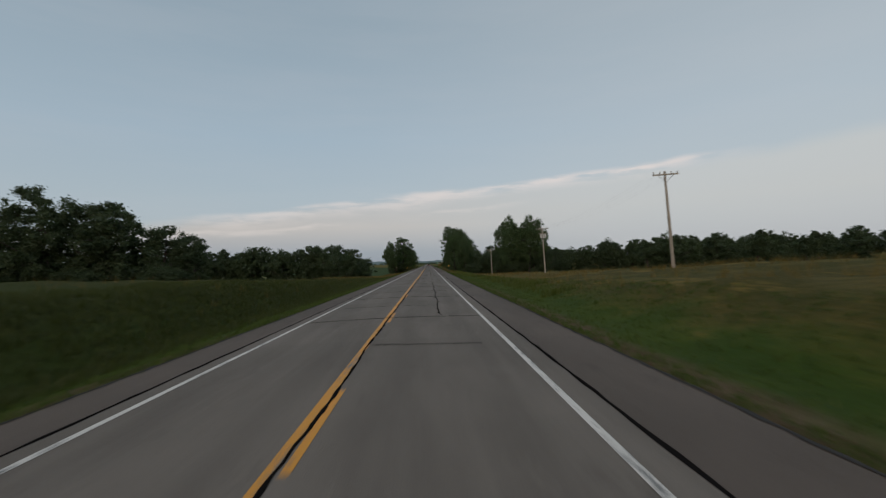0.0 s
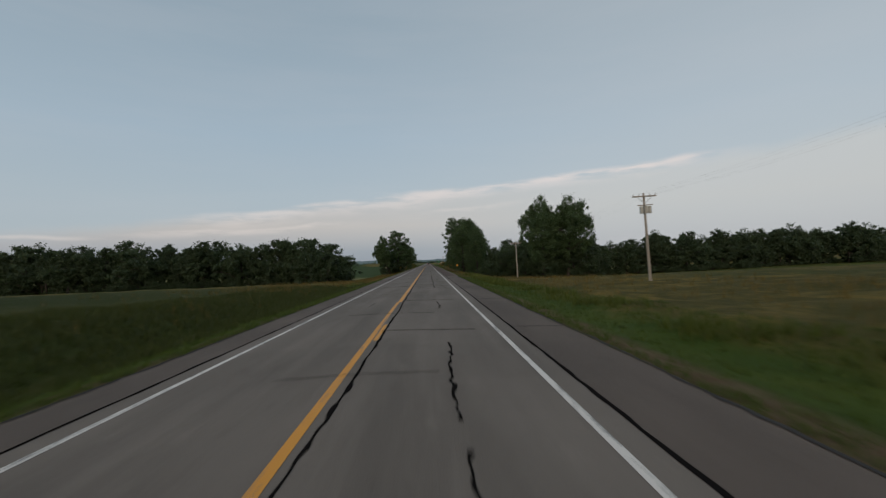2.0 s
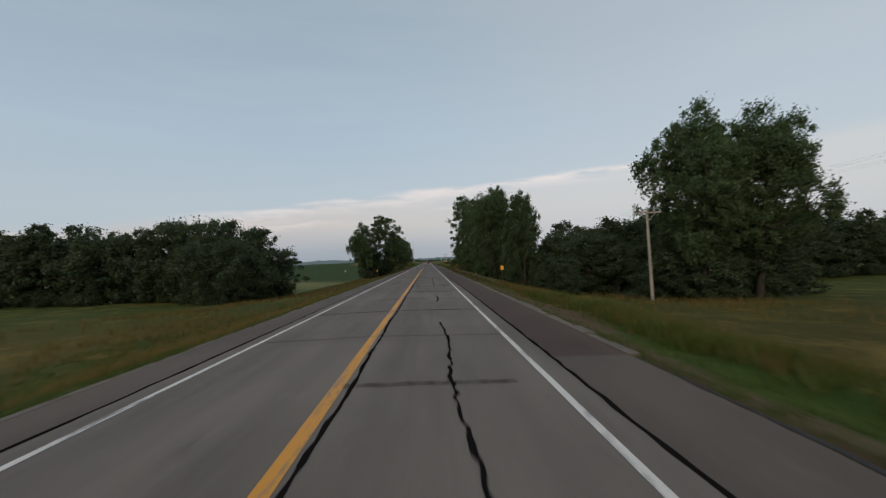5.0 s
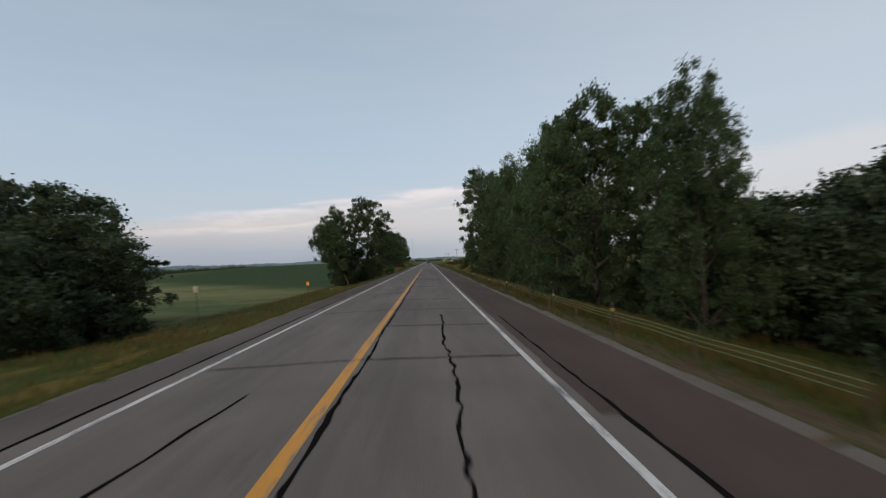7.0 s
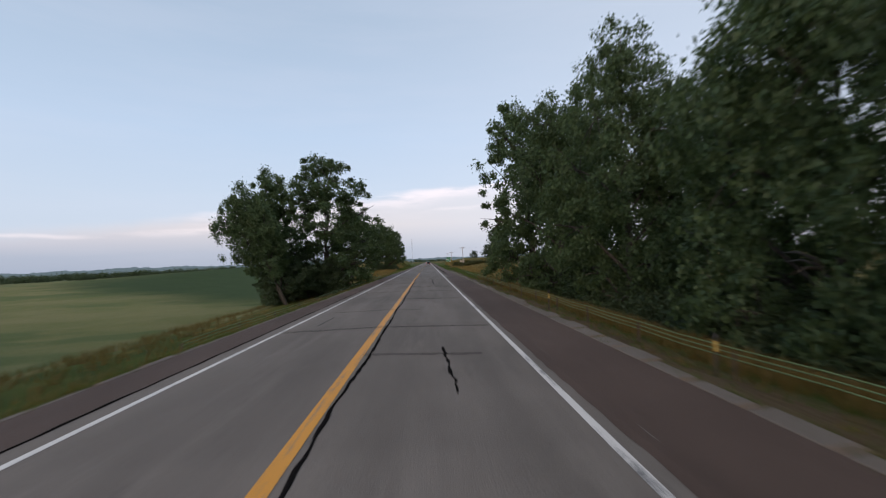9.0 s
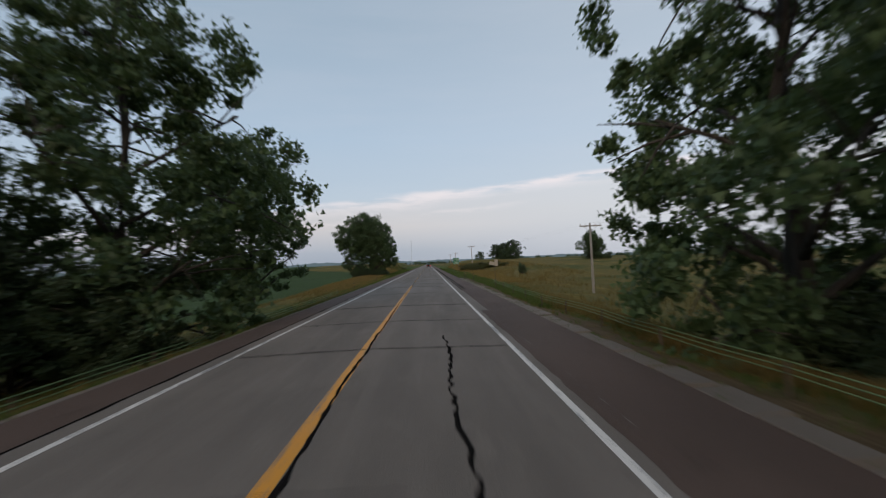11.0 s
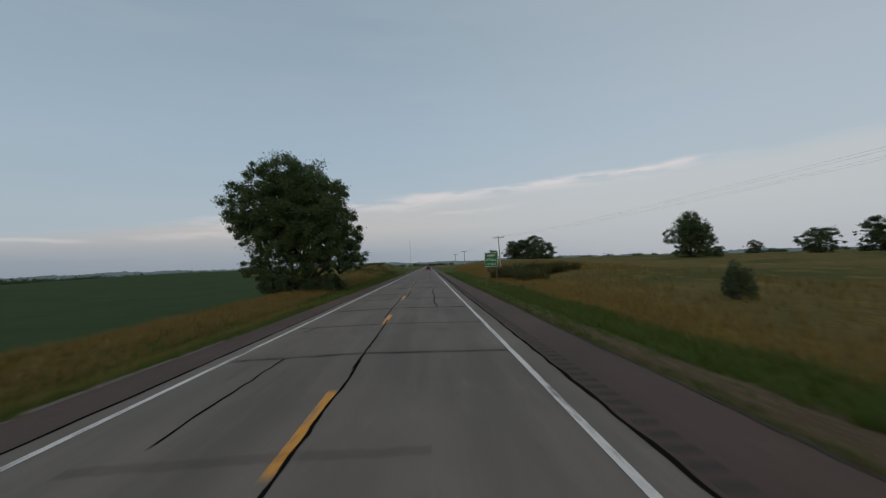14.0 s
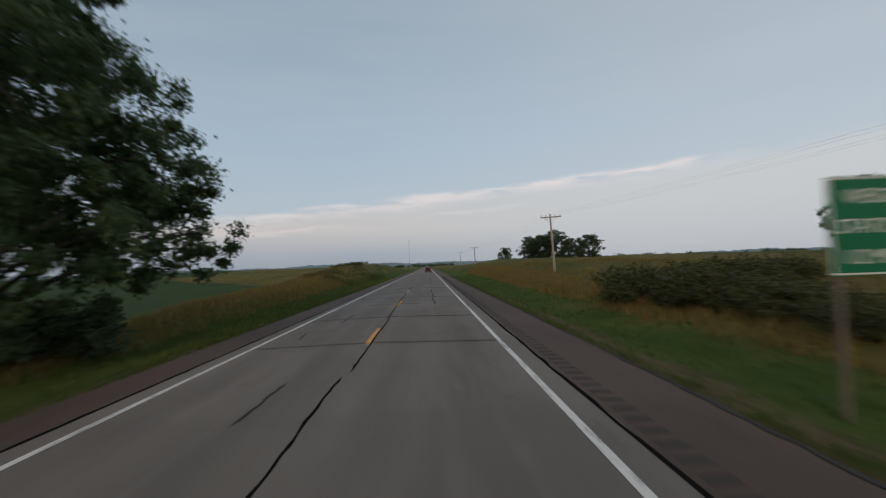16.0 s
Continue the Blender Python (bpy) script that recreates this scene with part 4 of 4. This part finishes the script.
blades("grass", "rough dry grass along the cable rail", 9000, (7.9, 10.8), (112, 258), 0.50, STRAW, 5, 0.014)
blades("grass", "short dry grass on the dirt bank", 4200, (5.2, 9.6), (116, 262), 0.22, STRAW, 18, 0.016, 6, lambda x, y: np.clip((x - 6.3) / 2.5, 0.06, 1))
blades("grass", "short dry grass on the dirt bank", 7000, (-11.5, -7.4), (116, 280), 0.22, STRAW, 19, 0.016, 6)
blades("grass", "thick green grass below the shoulder", 5000, (6.6, 9.4), (252, 330), 0.36, GRASS, 14, 0.018)
blades("grass", "rough dry grass along the cable rail", 6000, (-10.2, -8.6), (112, 320), 0.45, STRAW, 6, 0.014)


# ---- utility poles and wires ----
def make_pole(height, equipment):
    pole = empty("utility_pole", 0, 0, 0)
    bm = bmesh.new()
    tube(bm, [(0, 0, -1.5), (0, 0, 0), (0, 0, height * 0.5), (0, 0, height)], [0.16, 0.155, 0.13, 0.10], 12)
    link("shaft", bm, POLE_WOOD, pole, "", True)
    bm = bmesh.new()
    box(bm, 2.5, 0.11, 0.13, Matrix.Translation((0, -0.16, height - 0.35)), 0.012)
    part("crossarm", bm, POLE_WOOD, pole)
    for s in (-1, 1):
        bm = bmesh.new()
        tube(bm, [(s * 0.75, -0.16, height - 0.42), (0.05 * s, -0.14, height - 1.05)], [0.022, 0.022], 6)
        part("brace", bm, STEEL, pole)
    for x in (-1.15, -0.55, 0.55, 1.15):
        bm = bmesh.new()
        tube(bm, [(x, -0.16, height - 0.29), (x, -0.16, height - 0.18), (x, -0.16, height - 0.10), (x, -0.16, height - 0.04)], [0.02, 0.055, 0.04, 0.015], 8)
        part("insulator", bm, CERAMIC, pole)
    if equipment:
        for x in (-0.42, 0.0, 0.42):
            bm = bmesh.new()
            disc(bm, 0.19, 0.75, Matrix.Translation((x, -0.36 if x == 0 else -0.2, height - 1.75)), 16, 0.03)
            part("transformer", bm, TRANSFORMER, pole, "pale grey transformer can")
        bm = bmesh.new()
        box(bm, 1.6, 0.1, 0.1, Matrix.Translation((0, -0.16, height - 1.25)), 0.01)
        part("lower_arm", bm, POLE_WOOD, pole)
    return pole


POLES = [(23.0, 40.9, 10.1, False, 4), (22.7, 85.6, 8.5, True, 3), (20.4, 142, 6.2, False, 2), (19.8, 205, 6.4, False, 1), (18.6, 274, 6.1, False, 1),
         (15.6, 380, 7.9, False, 4), (15.0, 465, 7.6, False, 2), (16.0, 540, 8.2, False, 2)]
for x, y, top, gear, lean in POLES:
    z = float(land(x, y))
    p = make_pole(top - z, gear)
    p.matrix_basis = pose(x, y, z, 0, -lean * 0.6, 0)
    tagged(p, "weathered wooden utility pole with crossarm" + (" and transformers" if gear else ""), "utility pole", "utility poles")


def wires():
    for (xa, ya, ta, _, _), (xb, yb, tb, _, _) in zip(POLES, POLES[1:]):
        line = empty("power_line", (xa + xb) / 2, (ya + yb) / 2, 0)
        for off in (-1.15, -0.55, 0.55, 1.15):
            bm = bmesh.new()
            pts = []
            for k in range(17):
                f = k / 16
                sag = 4 * f * (1 - f) * 0.9
                pts.append((xa + (xb - xa) * f + off - (xa + xb) / 2, ya + (yb - ya) * f - 0.16 - (ya + yb) / 2, ta + (tb - ta) * f - 0.06 - sag))
            tube(bm, pts, [0.0022] * 17, 4)
            part("wire", bm, WIRE, line)
        tagged(line, "thin dark overhead wires slung between poles", "power line", "power lines")


wires()


# ---- cable guard rails ----
def cable_rail(x, y0, y1, label):
    rail = tagged(empty("cable_guardrail", x, y0, 0), label, "guardrail", "cable guardrails")
    data = None
    rng = random.Random(int(y0 + x))
    y = 0.0
    while y <= y1 - y0:
        z = float(land(x, y0 + y))
        if data is None:
            bm = bmesh.new()
            box(bm, 0.055, 0.010, 1.30, Matrix.Translation((0, 0.025, 0.10)))
            box(bm, 0.055, 0.010, 1.30, Matrix.Translation((0, -0.025, 0.10)))
            box(bm, 0.010, 0.04, 1.30, Matrix.Translation((0, 0, 0.10)))
            ob = part("post", bm, POST_STEEL, rail)
            data = ob.data
        else:
            ob = new("post", data)
            ob.parent = rail
        ob.matrix_basis = pose(0, y, z, rng.uniform(-3, 3), rng.uniform(-4, 4), 0)
        y += 4.9
    for h in (0.78, 0.65, 0.52):
        bm = bmesh.new()
        pts = [(0.045, k * 2.45, float(land(x, y0 + k * 2.45)) * 0.6 + float(np.mean(land(x, np.arange(y0 + k * 2.45 - 8, y0 + k * 2.45 + 8, 1.0)))) * 0.4 + h) for k in range(int((y1 - y0) / 2.45) + 1)]
        tube(bm, pts, [0.016] * len(pts), 6)
        part("cable", bm, CABLE, rail)
    return rail


cable_rail(7.3, 150.0, 277.0, "three-strand steel cable guardrail on short posts")
cable_rail(-9.0, 200.0, 270.0, "three-strand steel cable guardrail on short posts")


# ---- rumble strip on the shoulder past the creek ----
def rumble():
    bm = bmesh.new()
    y = 262.0
    while y < 420:
        # each groove is a thin dark bar lying slightly above the asphalt
        box(bm, 0.36, 0.14, 0.012, Matrix.Translation((3.02, y, road_z(3.02) - 0.006)) @ pose(0, 0, 0, 0, 1.15, 0))
        y += 0.45
    ob = part("rumble_grooves", bm, TAR_FADED_SHADE, shoulder_r)
    return tagged(ob, "dark bars of a rumble strip", kind="stuff")


rumble()


# ---- roadside markers ----
def marker(x, y, height, size):
    m = empty("object_marker", x, y, float(land(x, y)))
    bm = bmesh.new()
    box(bm, 0.035, 0.025, height + 0.5, Matrix.Translation((0, 0.03, (height - 0.5) / 2)), 0.004)
    part("post", bm, POST_STEEL, m)
    bm = bmesh.new()
    box(bm, size, 0.004, size * 1.35, Matrix.Translation((0, 0, height - size * 0.675)), 0.0015)
    part("panel", bm, AMBER, m, "amber reflective panel")
    return tagged(m, "small amber marker on a thin steel post", "road marker", "road markers")


marker(6.5, 141, 2.22, 0.27)
marker(-8.2, 173.2, 1.72, 0.18)


def delineator(x, y, lean=0.0, band=0.10):
    d = empty("delineator_post", x, y, float(land(x, y)))
    bm = bmesh.new()
    tube(bm, [(0, 0, -0.4), (0, 0, 0.95)], [0.042, 0.04], 8)
    part("post", bm, DARK_POST, d)
    bm = bmesh.new()
    tube(bm, [(0, 0, 0.95), (0, 0, 1.02), (0, 0, 1.10)], [0.05, 0.05, 0.02], 10)
    part("cap", bm, CAR_TRIM, d, "dark cap")
    bm = bmesh.new()
    tube(bm, [(0, 0, 0.90 - band), (0, 0, 0.90)], [0.046, 0.046], 10)
    part("reflector_band", bm, REFLECTOR, d, "dull yellow reflective band")
    d.rotation_euler = (0, radians(lean), 0)
    return tagged(d, "short dark roadside post with a yellow reflective band", "marker post", "marker posts")


for x, y in ((5.9, 157), (6.0, 164), (6.0, 177), (5.8, 281.5), (5.3, 289.2), (5.25, 286.4), (-8.0, 293), (-9.1, 279)):
    delineator(x, y, (x * 7 + y) % 5 - 2)
for x, y in ((7.1, 194.5), (6.6, 208)):
    delineator(x, y, 2, 0.26)


def pale_marker(x, y):
    base = float(land(x, y))
    d = empty("marker_post", x, y, base)
    tall = 1.32 - base
    bm = bmesh.new()
    tube(bm, [(0, 0, -0.4), (0.03, 0, tall * 0.5), (0.0, 0, tall)], [0.022, 0.022, 0.022], 8)
    part("post", bm, POST_STEEL, d)
    bm = bmesh.new()
    box(bm, 0.22, 0.012, 0.32, Matrix.Translation((0, -0.03, tall - 0.16)), 0.005)
    panel = part("panel", bm, SIGN_PALE, d, "pale square panel")
    bm = bmesh.new()
    box(bm, 0.14, 0.004, 0.04, Matrix.Translation((0, -0.039, tall - 0.09)))
    box(bm, 0.11, 0.004, 0.04, Matrix.Translation((0, -0.039, tall - 0.18)))
    part("printed_bar", bm, STEEL, panel)
    d.rotation_euler = (0, radians(-2), 0)
    return tagged(d, "small pale marker panel on a thin steel post", "marker post")


pale_marker(-11.8, 165.9)


# ---- a small pale sign, bent across, on one post ----
def pale_sign(x, y):
    base = float(land(x, y))
    sign = empty("marker_sign", x, y, base, 8.0)
    low = 1.66 - base
    bm = bmesh.new()
    box(bm, 0.035, 0.03, low + 1.0, Matrix.Translation((0.1, 0.04, (low + 0.2) / 2)), 0.006)
    part("post", bm, POST_STEEL, sign)
    bm = bmesh.new()
    box(bm, 0.34, 0.012, 0.66, Matrix.Translation((0.24, 0, low + 0.33)), 0.004)
    box(bm, 0.52, 0.012, 0.34, Matrix.Translation((-0.17, 0.08, low + 0.30)) @ pose(0, 0, 0, 0, 14, -18), 0.004)
    part("panel", bm, SIGN_PALE, sign, "weathered pale panel")
    return tagged(sign, "small pale weathered sign on a steel post", "road sign")


pale_sign(6.5, 268.0)


# ---- the green sign ----
def road_sign(x, y):
    base = float(land(x, y))
    sign = empty("road_sign", x, y, base, -2.0)
    low, wide, tall = 1.78 - base, 1.40, 1.50
    bm = bmesh.new()
    box(bm, wide, 0.012, tall, Matrix.Translation((0, 0, low + tall / 2)), 0.004)
    panel = part("panel", bm, SIGN_GREEN, sign, "green reflective panel")
    bm = bmesh.new()
    for sx, sz, px, pz in ((wide - 0.04, 0.024, 0, 0.03), (wide - 0.04, 0.024, 0, tall - 0.03), (0.024, tall - 0.06, -wide / 2 + 0.03, tall / 2), (0.024, tall - 0.06, wide / 2 - 0.03, tall / 2)):
        box(bm, sx, 0.004, sz, Matrix.Translation((px, -0.010, low + pz)))
    part("border", bm, SIGN_WHITE, panel)
    for word, z in (("WEIGH", 1.09), ("STATION", 0.64), ("1/2 MILE", 0.18)):
        cu = bpy.data.curves.new("lettering", "FONT")
        cu.body, cu.size, cu.align_x, cu.extrude, cu.offset = word, 0.31, "CENTER", 0.002, 0.0
        ob = new("lettering", cu)
        me = bpy.data.meshes.new_from_object(ob.evaluated_get(bpy.context.evaluated_depsgraph_get()))
        bpy.data.objects.remove(ob)
        me.materials.append(SIGN_WHITE)
        letters = new("lettering", me)
        letters.parent = panel
        letters.matrix_basis = pose(0, -0.011, low + z, 90, 0, 0) @ Matrix.Diagonal((0.86, 1, 1, 1))
    for s in (-0.55, 0.55):
        bm = bmesh.new()
        box(bm, 0.075, 0.075, low + tall + 0.3, Matrix.Translation((s, 0.062, (low + tall - 0.7) / 2)), 0.008)
        part("post", bm, SIGN_POST, sign)
    return tagged(sign, "green highway sign with white words on two wooden posts", "road sign")


road_sign(6.85, 332.8)


# ---- the black car far ahead ----
def loft(bm, sections):
    """Joins closed sections, each a list of points, into a skin."""
    rings = [[bm.verts.new(p) for p in s] for s in sections]
    n = len(rings[0])
    for a, b in zip(rings, rings[1:]):
        for k in range(n):
            bm.faces.new((a[k], a[(k + 1) % n], b[(k + 1) % n], b[k]))
    bm.faces.new(rings[0][::-1])
    bm.faces.new(rings[-1])
    bmesh.ops.recalc_face_normals(bm, faces=bm.faces)


def suv(x, y):
    car = empty("car", x, y, road_z(x) + 0.004)

    def section(yy, half, low, top):
        pts = []
        for sx, sz in ((-1, 0.12), (-0.97, 0.0), (0.97, 0.0), (1, 0.12), (1, 0.72), (0.95, 1.0), (-0.95, 1.0), (-1, 0.72)):
            pts.append((sx * half, yy, low + sz * (top - low)))
        return pts

    bm = bmesh.new()
    loft(bm, [section(-2.58, 0.92, 0.42, 1.02), section(-2.48, 0.99, 0.36, 1.12), section(-1.6, 1.02, 0.34, 1.14), section(0.6, 1.02, 0.34, 1.14),
              section(1.4, 1.01, 0.34, 1.12), section(2.3, 0.97, 0.36, 1.05), section(2.58, 0.85, 0.42, 0.92)])
    body = part("body", bm, CAR_BLACK, car, "glossy black body")
    bm = bmesh.new()
    loft(bm, [[(-0.90, -2.50, 1.12), (0.90, -2.50, 1.12), (0.74, -2.32, 1.86), (-0.74, -2.32, 1.86)],
              [(-0.95, -2.2, 1.13), (0.95, -2.2, 1.13), (0.76, -2.1, 1.90), (-0.76, -2.1, 1.90)],
              [(-0.95, 0.4, 1.13), (0.95, 0.4, 1.13), (0.76, 0.0, 1.90), (-0.76, 0.0, 1.90)],
              [(-0.92, 1.15, 1.12), (0.92, 1.15, 1.12), (0.72, 0.55, 1.80), (-0.72, 0.55, 1.80)]])
    part("cabin", bm, CAR_BLACK, car)
    bm = bmesh.new()
    box(bm, 1.50, 0.02, 0.46, Matrix.Translation((0, -2.455, 1.50)) @ pose(0, 0, 0, -13.5), 0.006)
    part("rear_window", bm, CAR_GLASS, car, "dark tinted glass")
    for s in (-1, 1):
        for y0, y1 in ((-2.1, -1.35), (-1.28, -0.45), (-0.38, 0.5)):
            bm = bmesh.new()
            box(bm, 0.02, y1 - y0, 0.50, Matrix.Translation((s * 0.868, (y0 + y1) / 2, 1.50)) @ pose(0, 0, 0, 0, -s * 14), 0.006)
            part("side_window", bm, CAR_GLASS, car)
        bm = bmesh.new()
        box(bm, 0.16, 0.10, 0.46, Matrix.Translation((s * 0.90, -2.53, 0.98)), 0.02)
        part("tail_lamp", bm, TAIL, car, "lit red tail lamp")
        bm = bmesh.new()
        box(bm, 0.04, 2.6, 0.05, Matrix.Translation((s * 0.68, -0.95, 1.94)), 0.012)
        part("roof_rail", bm, CHROME, car)
        bm = bmesh.new()
        box(bm, 0.22, 0.12, 0.16, Matrix.Translation((s * 1.08, 0.62, 1.22)), 0.03)
        part("mirror", bm, CAR_BLACK, car)
        for yy in (-1.48, 1.48):
            bm = bmesh.new()
            disc(bm, 0.40, 0.27, Matrix.Translation((s * 0.88, yy, 0.40)) @ pose(0, 0, 0, 0, 90), 28, 0.03)
            wheel = part("wheel", bm, RUBBER, car, "black tyre")
            bm = bmesh.new()
            disc(bm, 0.27, 0.04, Matrix.Translation((s * 1.02, yy, 0.40)) @ pose(0, 0, 0, 0, 90), 20, 0.01)
            part("rim", bm, CHROME, wheel)
    bm = bmesh.new()
    box(bm, 1.92, 0.16, 0.26, Matrix.Translation((0, -2.60, 0.60)), 0.05)
    part("rear_bumper", bm, CAR_TRIM, car)
    bm = bmesh.new()
    box(bm, 1.60, 0.02, 0.03, Matrix.Translation((0, -2.685, 0.62)), 0.006)
    part("bumper_trim", bm, CHROME, car)
    bm = bmesh.new()
    box(bm, 0.34, 0.012, 0.17, Matrix.Translation((0, -2.57, 0.92)), 0.003)
    plate = part("plate", bm, PLATE, car)
    bm = bmesh.new()
    box(bm, 0.24, 0.004, 0.05, Matrix.Translation((0, -2.579, 0.92)))
    part("plate_bar", bm, PLATE_INK, plate)
    return tagged(car, "glossy black family car on the road, red tail lamps lit", "car")


suv(0.1, 470.0)


# ---- far distance ----
def backdrop(name, y, x0, x1, base, low, high, seed, color):
    """A far wooded ridge, morning haze put into its glowing colour."""
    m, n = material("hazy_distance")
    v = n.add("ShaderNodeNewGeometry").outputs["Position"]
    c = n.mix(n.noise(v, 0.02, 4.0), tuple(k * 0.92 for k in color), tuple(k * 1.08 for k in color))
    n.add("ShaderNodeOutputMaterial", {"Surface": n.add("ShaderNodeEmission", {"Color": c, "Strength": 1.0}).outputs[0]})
    nr = np.random.RandomState(seed)
    count = 700
    xs = np.linspace(x0, x1, count)
    tops = low + (high - low) * (0.5 + 0.3 * np.sin(xs * 0.004 + seed) + 0.2 * np.sin(xs * 0.013)) + nr.uniform(0, 1, count) ** 3 * 11.0
    tops = np.convolve(tops, [0.25, 0.5, 0.25], "same")
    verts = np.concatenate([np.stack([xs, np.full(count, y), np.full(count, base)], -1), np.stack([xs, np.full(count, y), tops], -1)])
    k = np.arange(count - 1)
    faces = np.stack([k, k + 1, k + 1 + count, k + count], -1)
    return tagged(raw(name, verts, faces, m), "wooded ridge on the horizon painted hazy blue-grey", "horizon", kind="structure")


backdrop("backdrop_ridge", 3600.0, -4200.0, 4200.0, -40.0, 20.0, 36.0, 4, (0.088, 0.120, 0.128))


def far_woods():
    """Small clumps of trees strung along the far field edges."""
    nr = np.random.RandomState(9)
    pos = []
    for x0, y0, x1, y1, count, tall in ((-900, 520, -260, 900, 110, 11), (-1000, 900, -120, 1500, 150, 14), (-700, 260, -420, 420, 30, 9), (-680, 800, -320, 1020, 170, 13), (140, 900, 800, 1100, 34, 9), (-90, 1300, 90, 1700, 26, 9)):
        f = nr.uniform(0, 1, count)
        cx, cy = x0 + (x1 - x0) * f + nr.normal(0, 12, count), y0 + (y1 - y0) * f + nr.normal(0, 12, count)
        cz = land(cx, cy)
        for a, b, c in zip(cx, cy, cz):
            h, r = tall * nr.uniform(0.5, 1.1), nr.uniform(4, 9)
            p = nr.normal(0, 0.45, (220, 3)) * np.array([r, r, h * 0.42]) + np.array([a, b, c + h * 0.45])
            p[:, 2] = np.maximum(p[:, 2], c)
            pos.append(p)
    pos = np.concatenate(pos)
    n = len(pos)
    tri = pos[:, None, :] + nr.normal(0, 0.75, (n, 3, 3))
    return tagged(raw("woods", tri.reshape(-1, 3), np.arange(n * 3).reshape(-1, 3), LEAF_FAR), "scattered far woods along the field edges", "woods", kind="stuff")


far_woods()


def mast(x, y, height):
    t = empty("radio_mast", x, y, float(land(x, y)) - 1)
    bm = bmesh.new()
    for a in (0, 2.09, 4.19):
        tube(bm, [(math.cos(a) * 0.5, math.sin(a) * 0.5, 0), (math.cos(a) * 0.5, math.sin(a) * 0.5, height)], [0.10, 0.10], 5)
    for k in range(int(height / 3)):
        for a, b in ((0, 2.09), (2.09, 4.19), (4.19, 0)):
            tube(bm, [(math.cos(a) * 0.5, math.sin(a) * 0.5, k * 3), (math.cos(b) * 0.5, math.sin(b) * 0.5, k * 3 + 3)], [0.05, 0.05], 4)
    part("lattice", bm, STEEL, t)
    return tagged(t, "thin grey lattice radio mast far down the road", "mast")


mast(-38.0, 1250.0, 58.0)
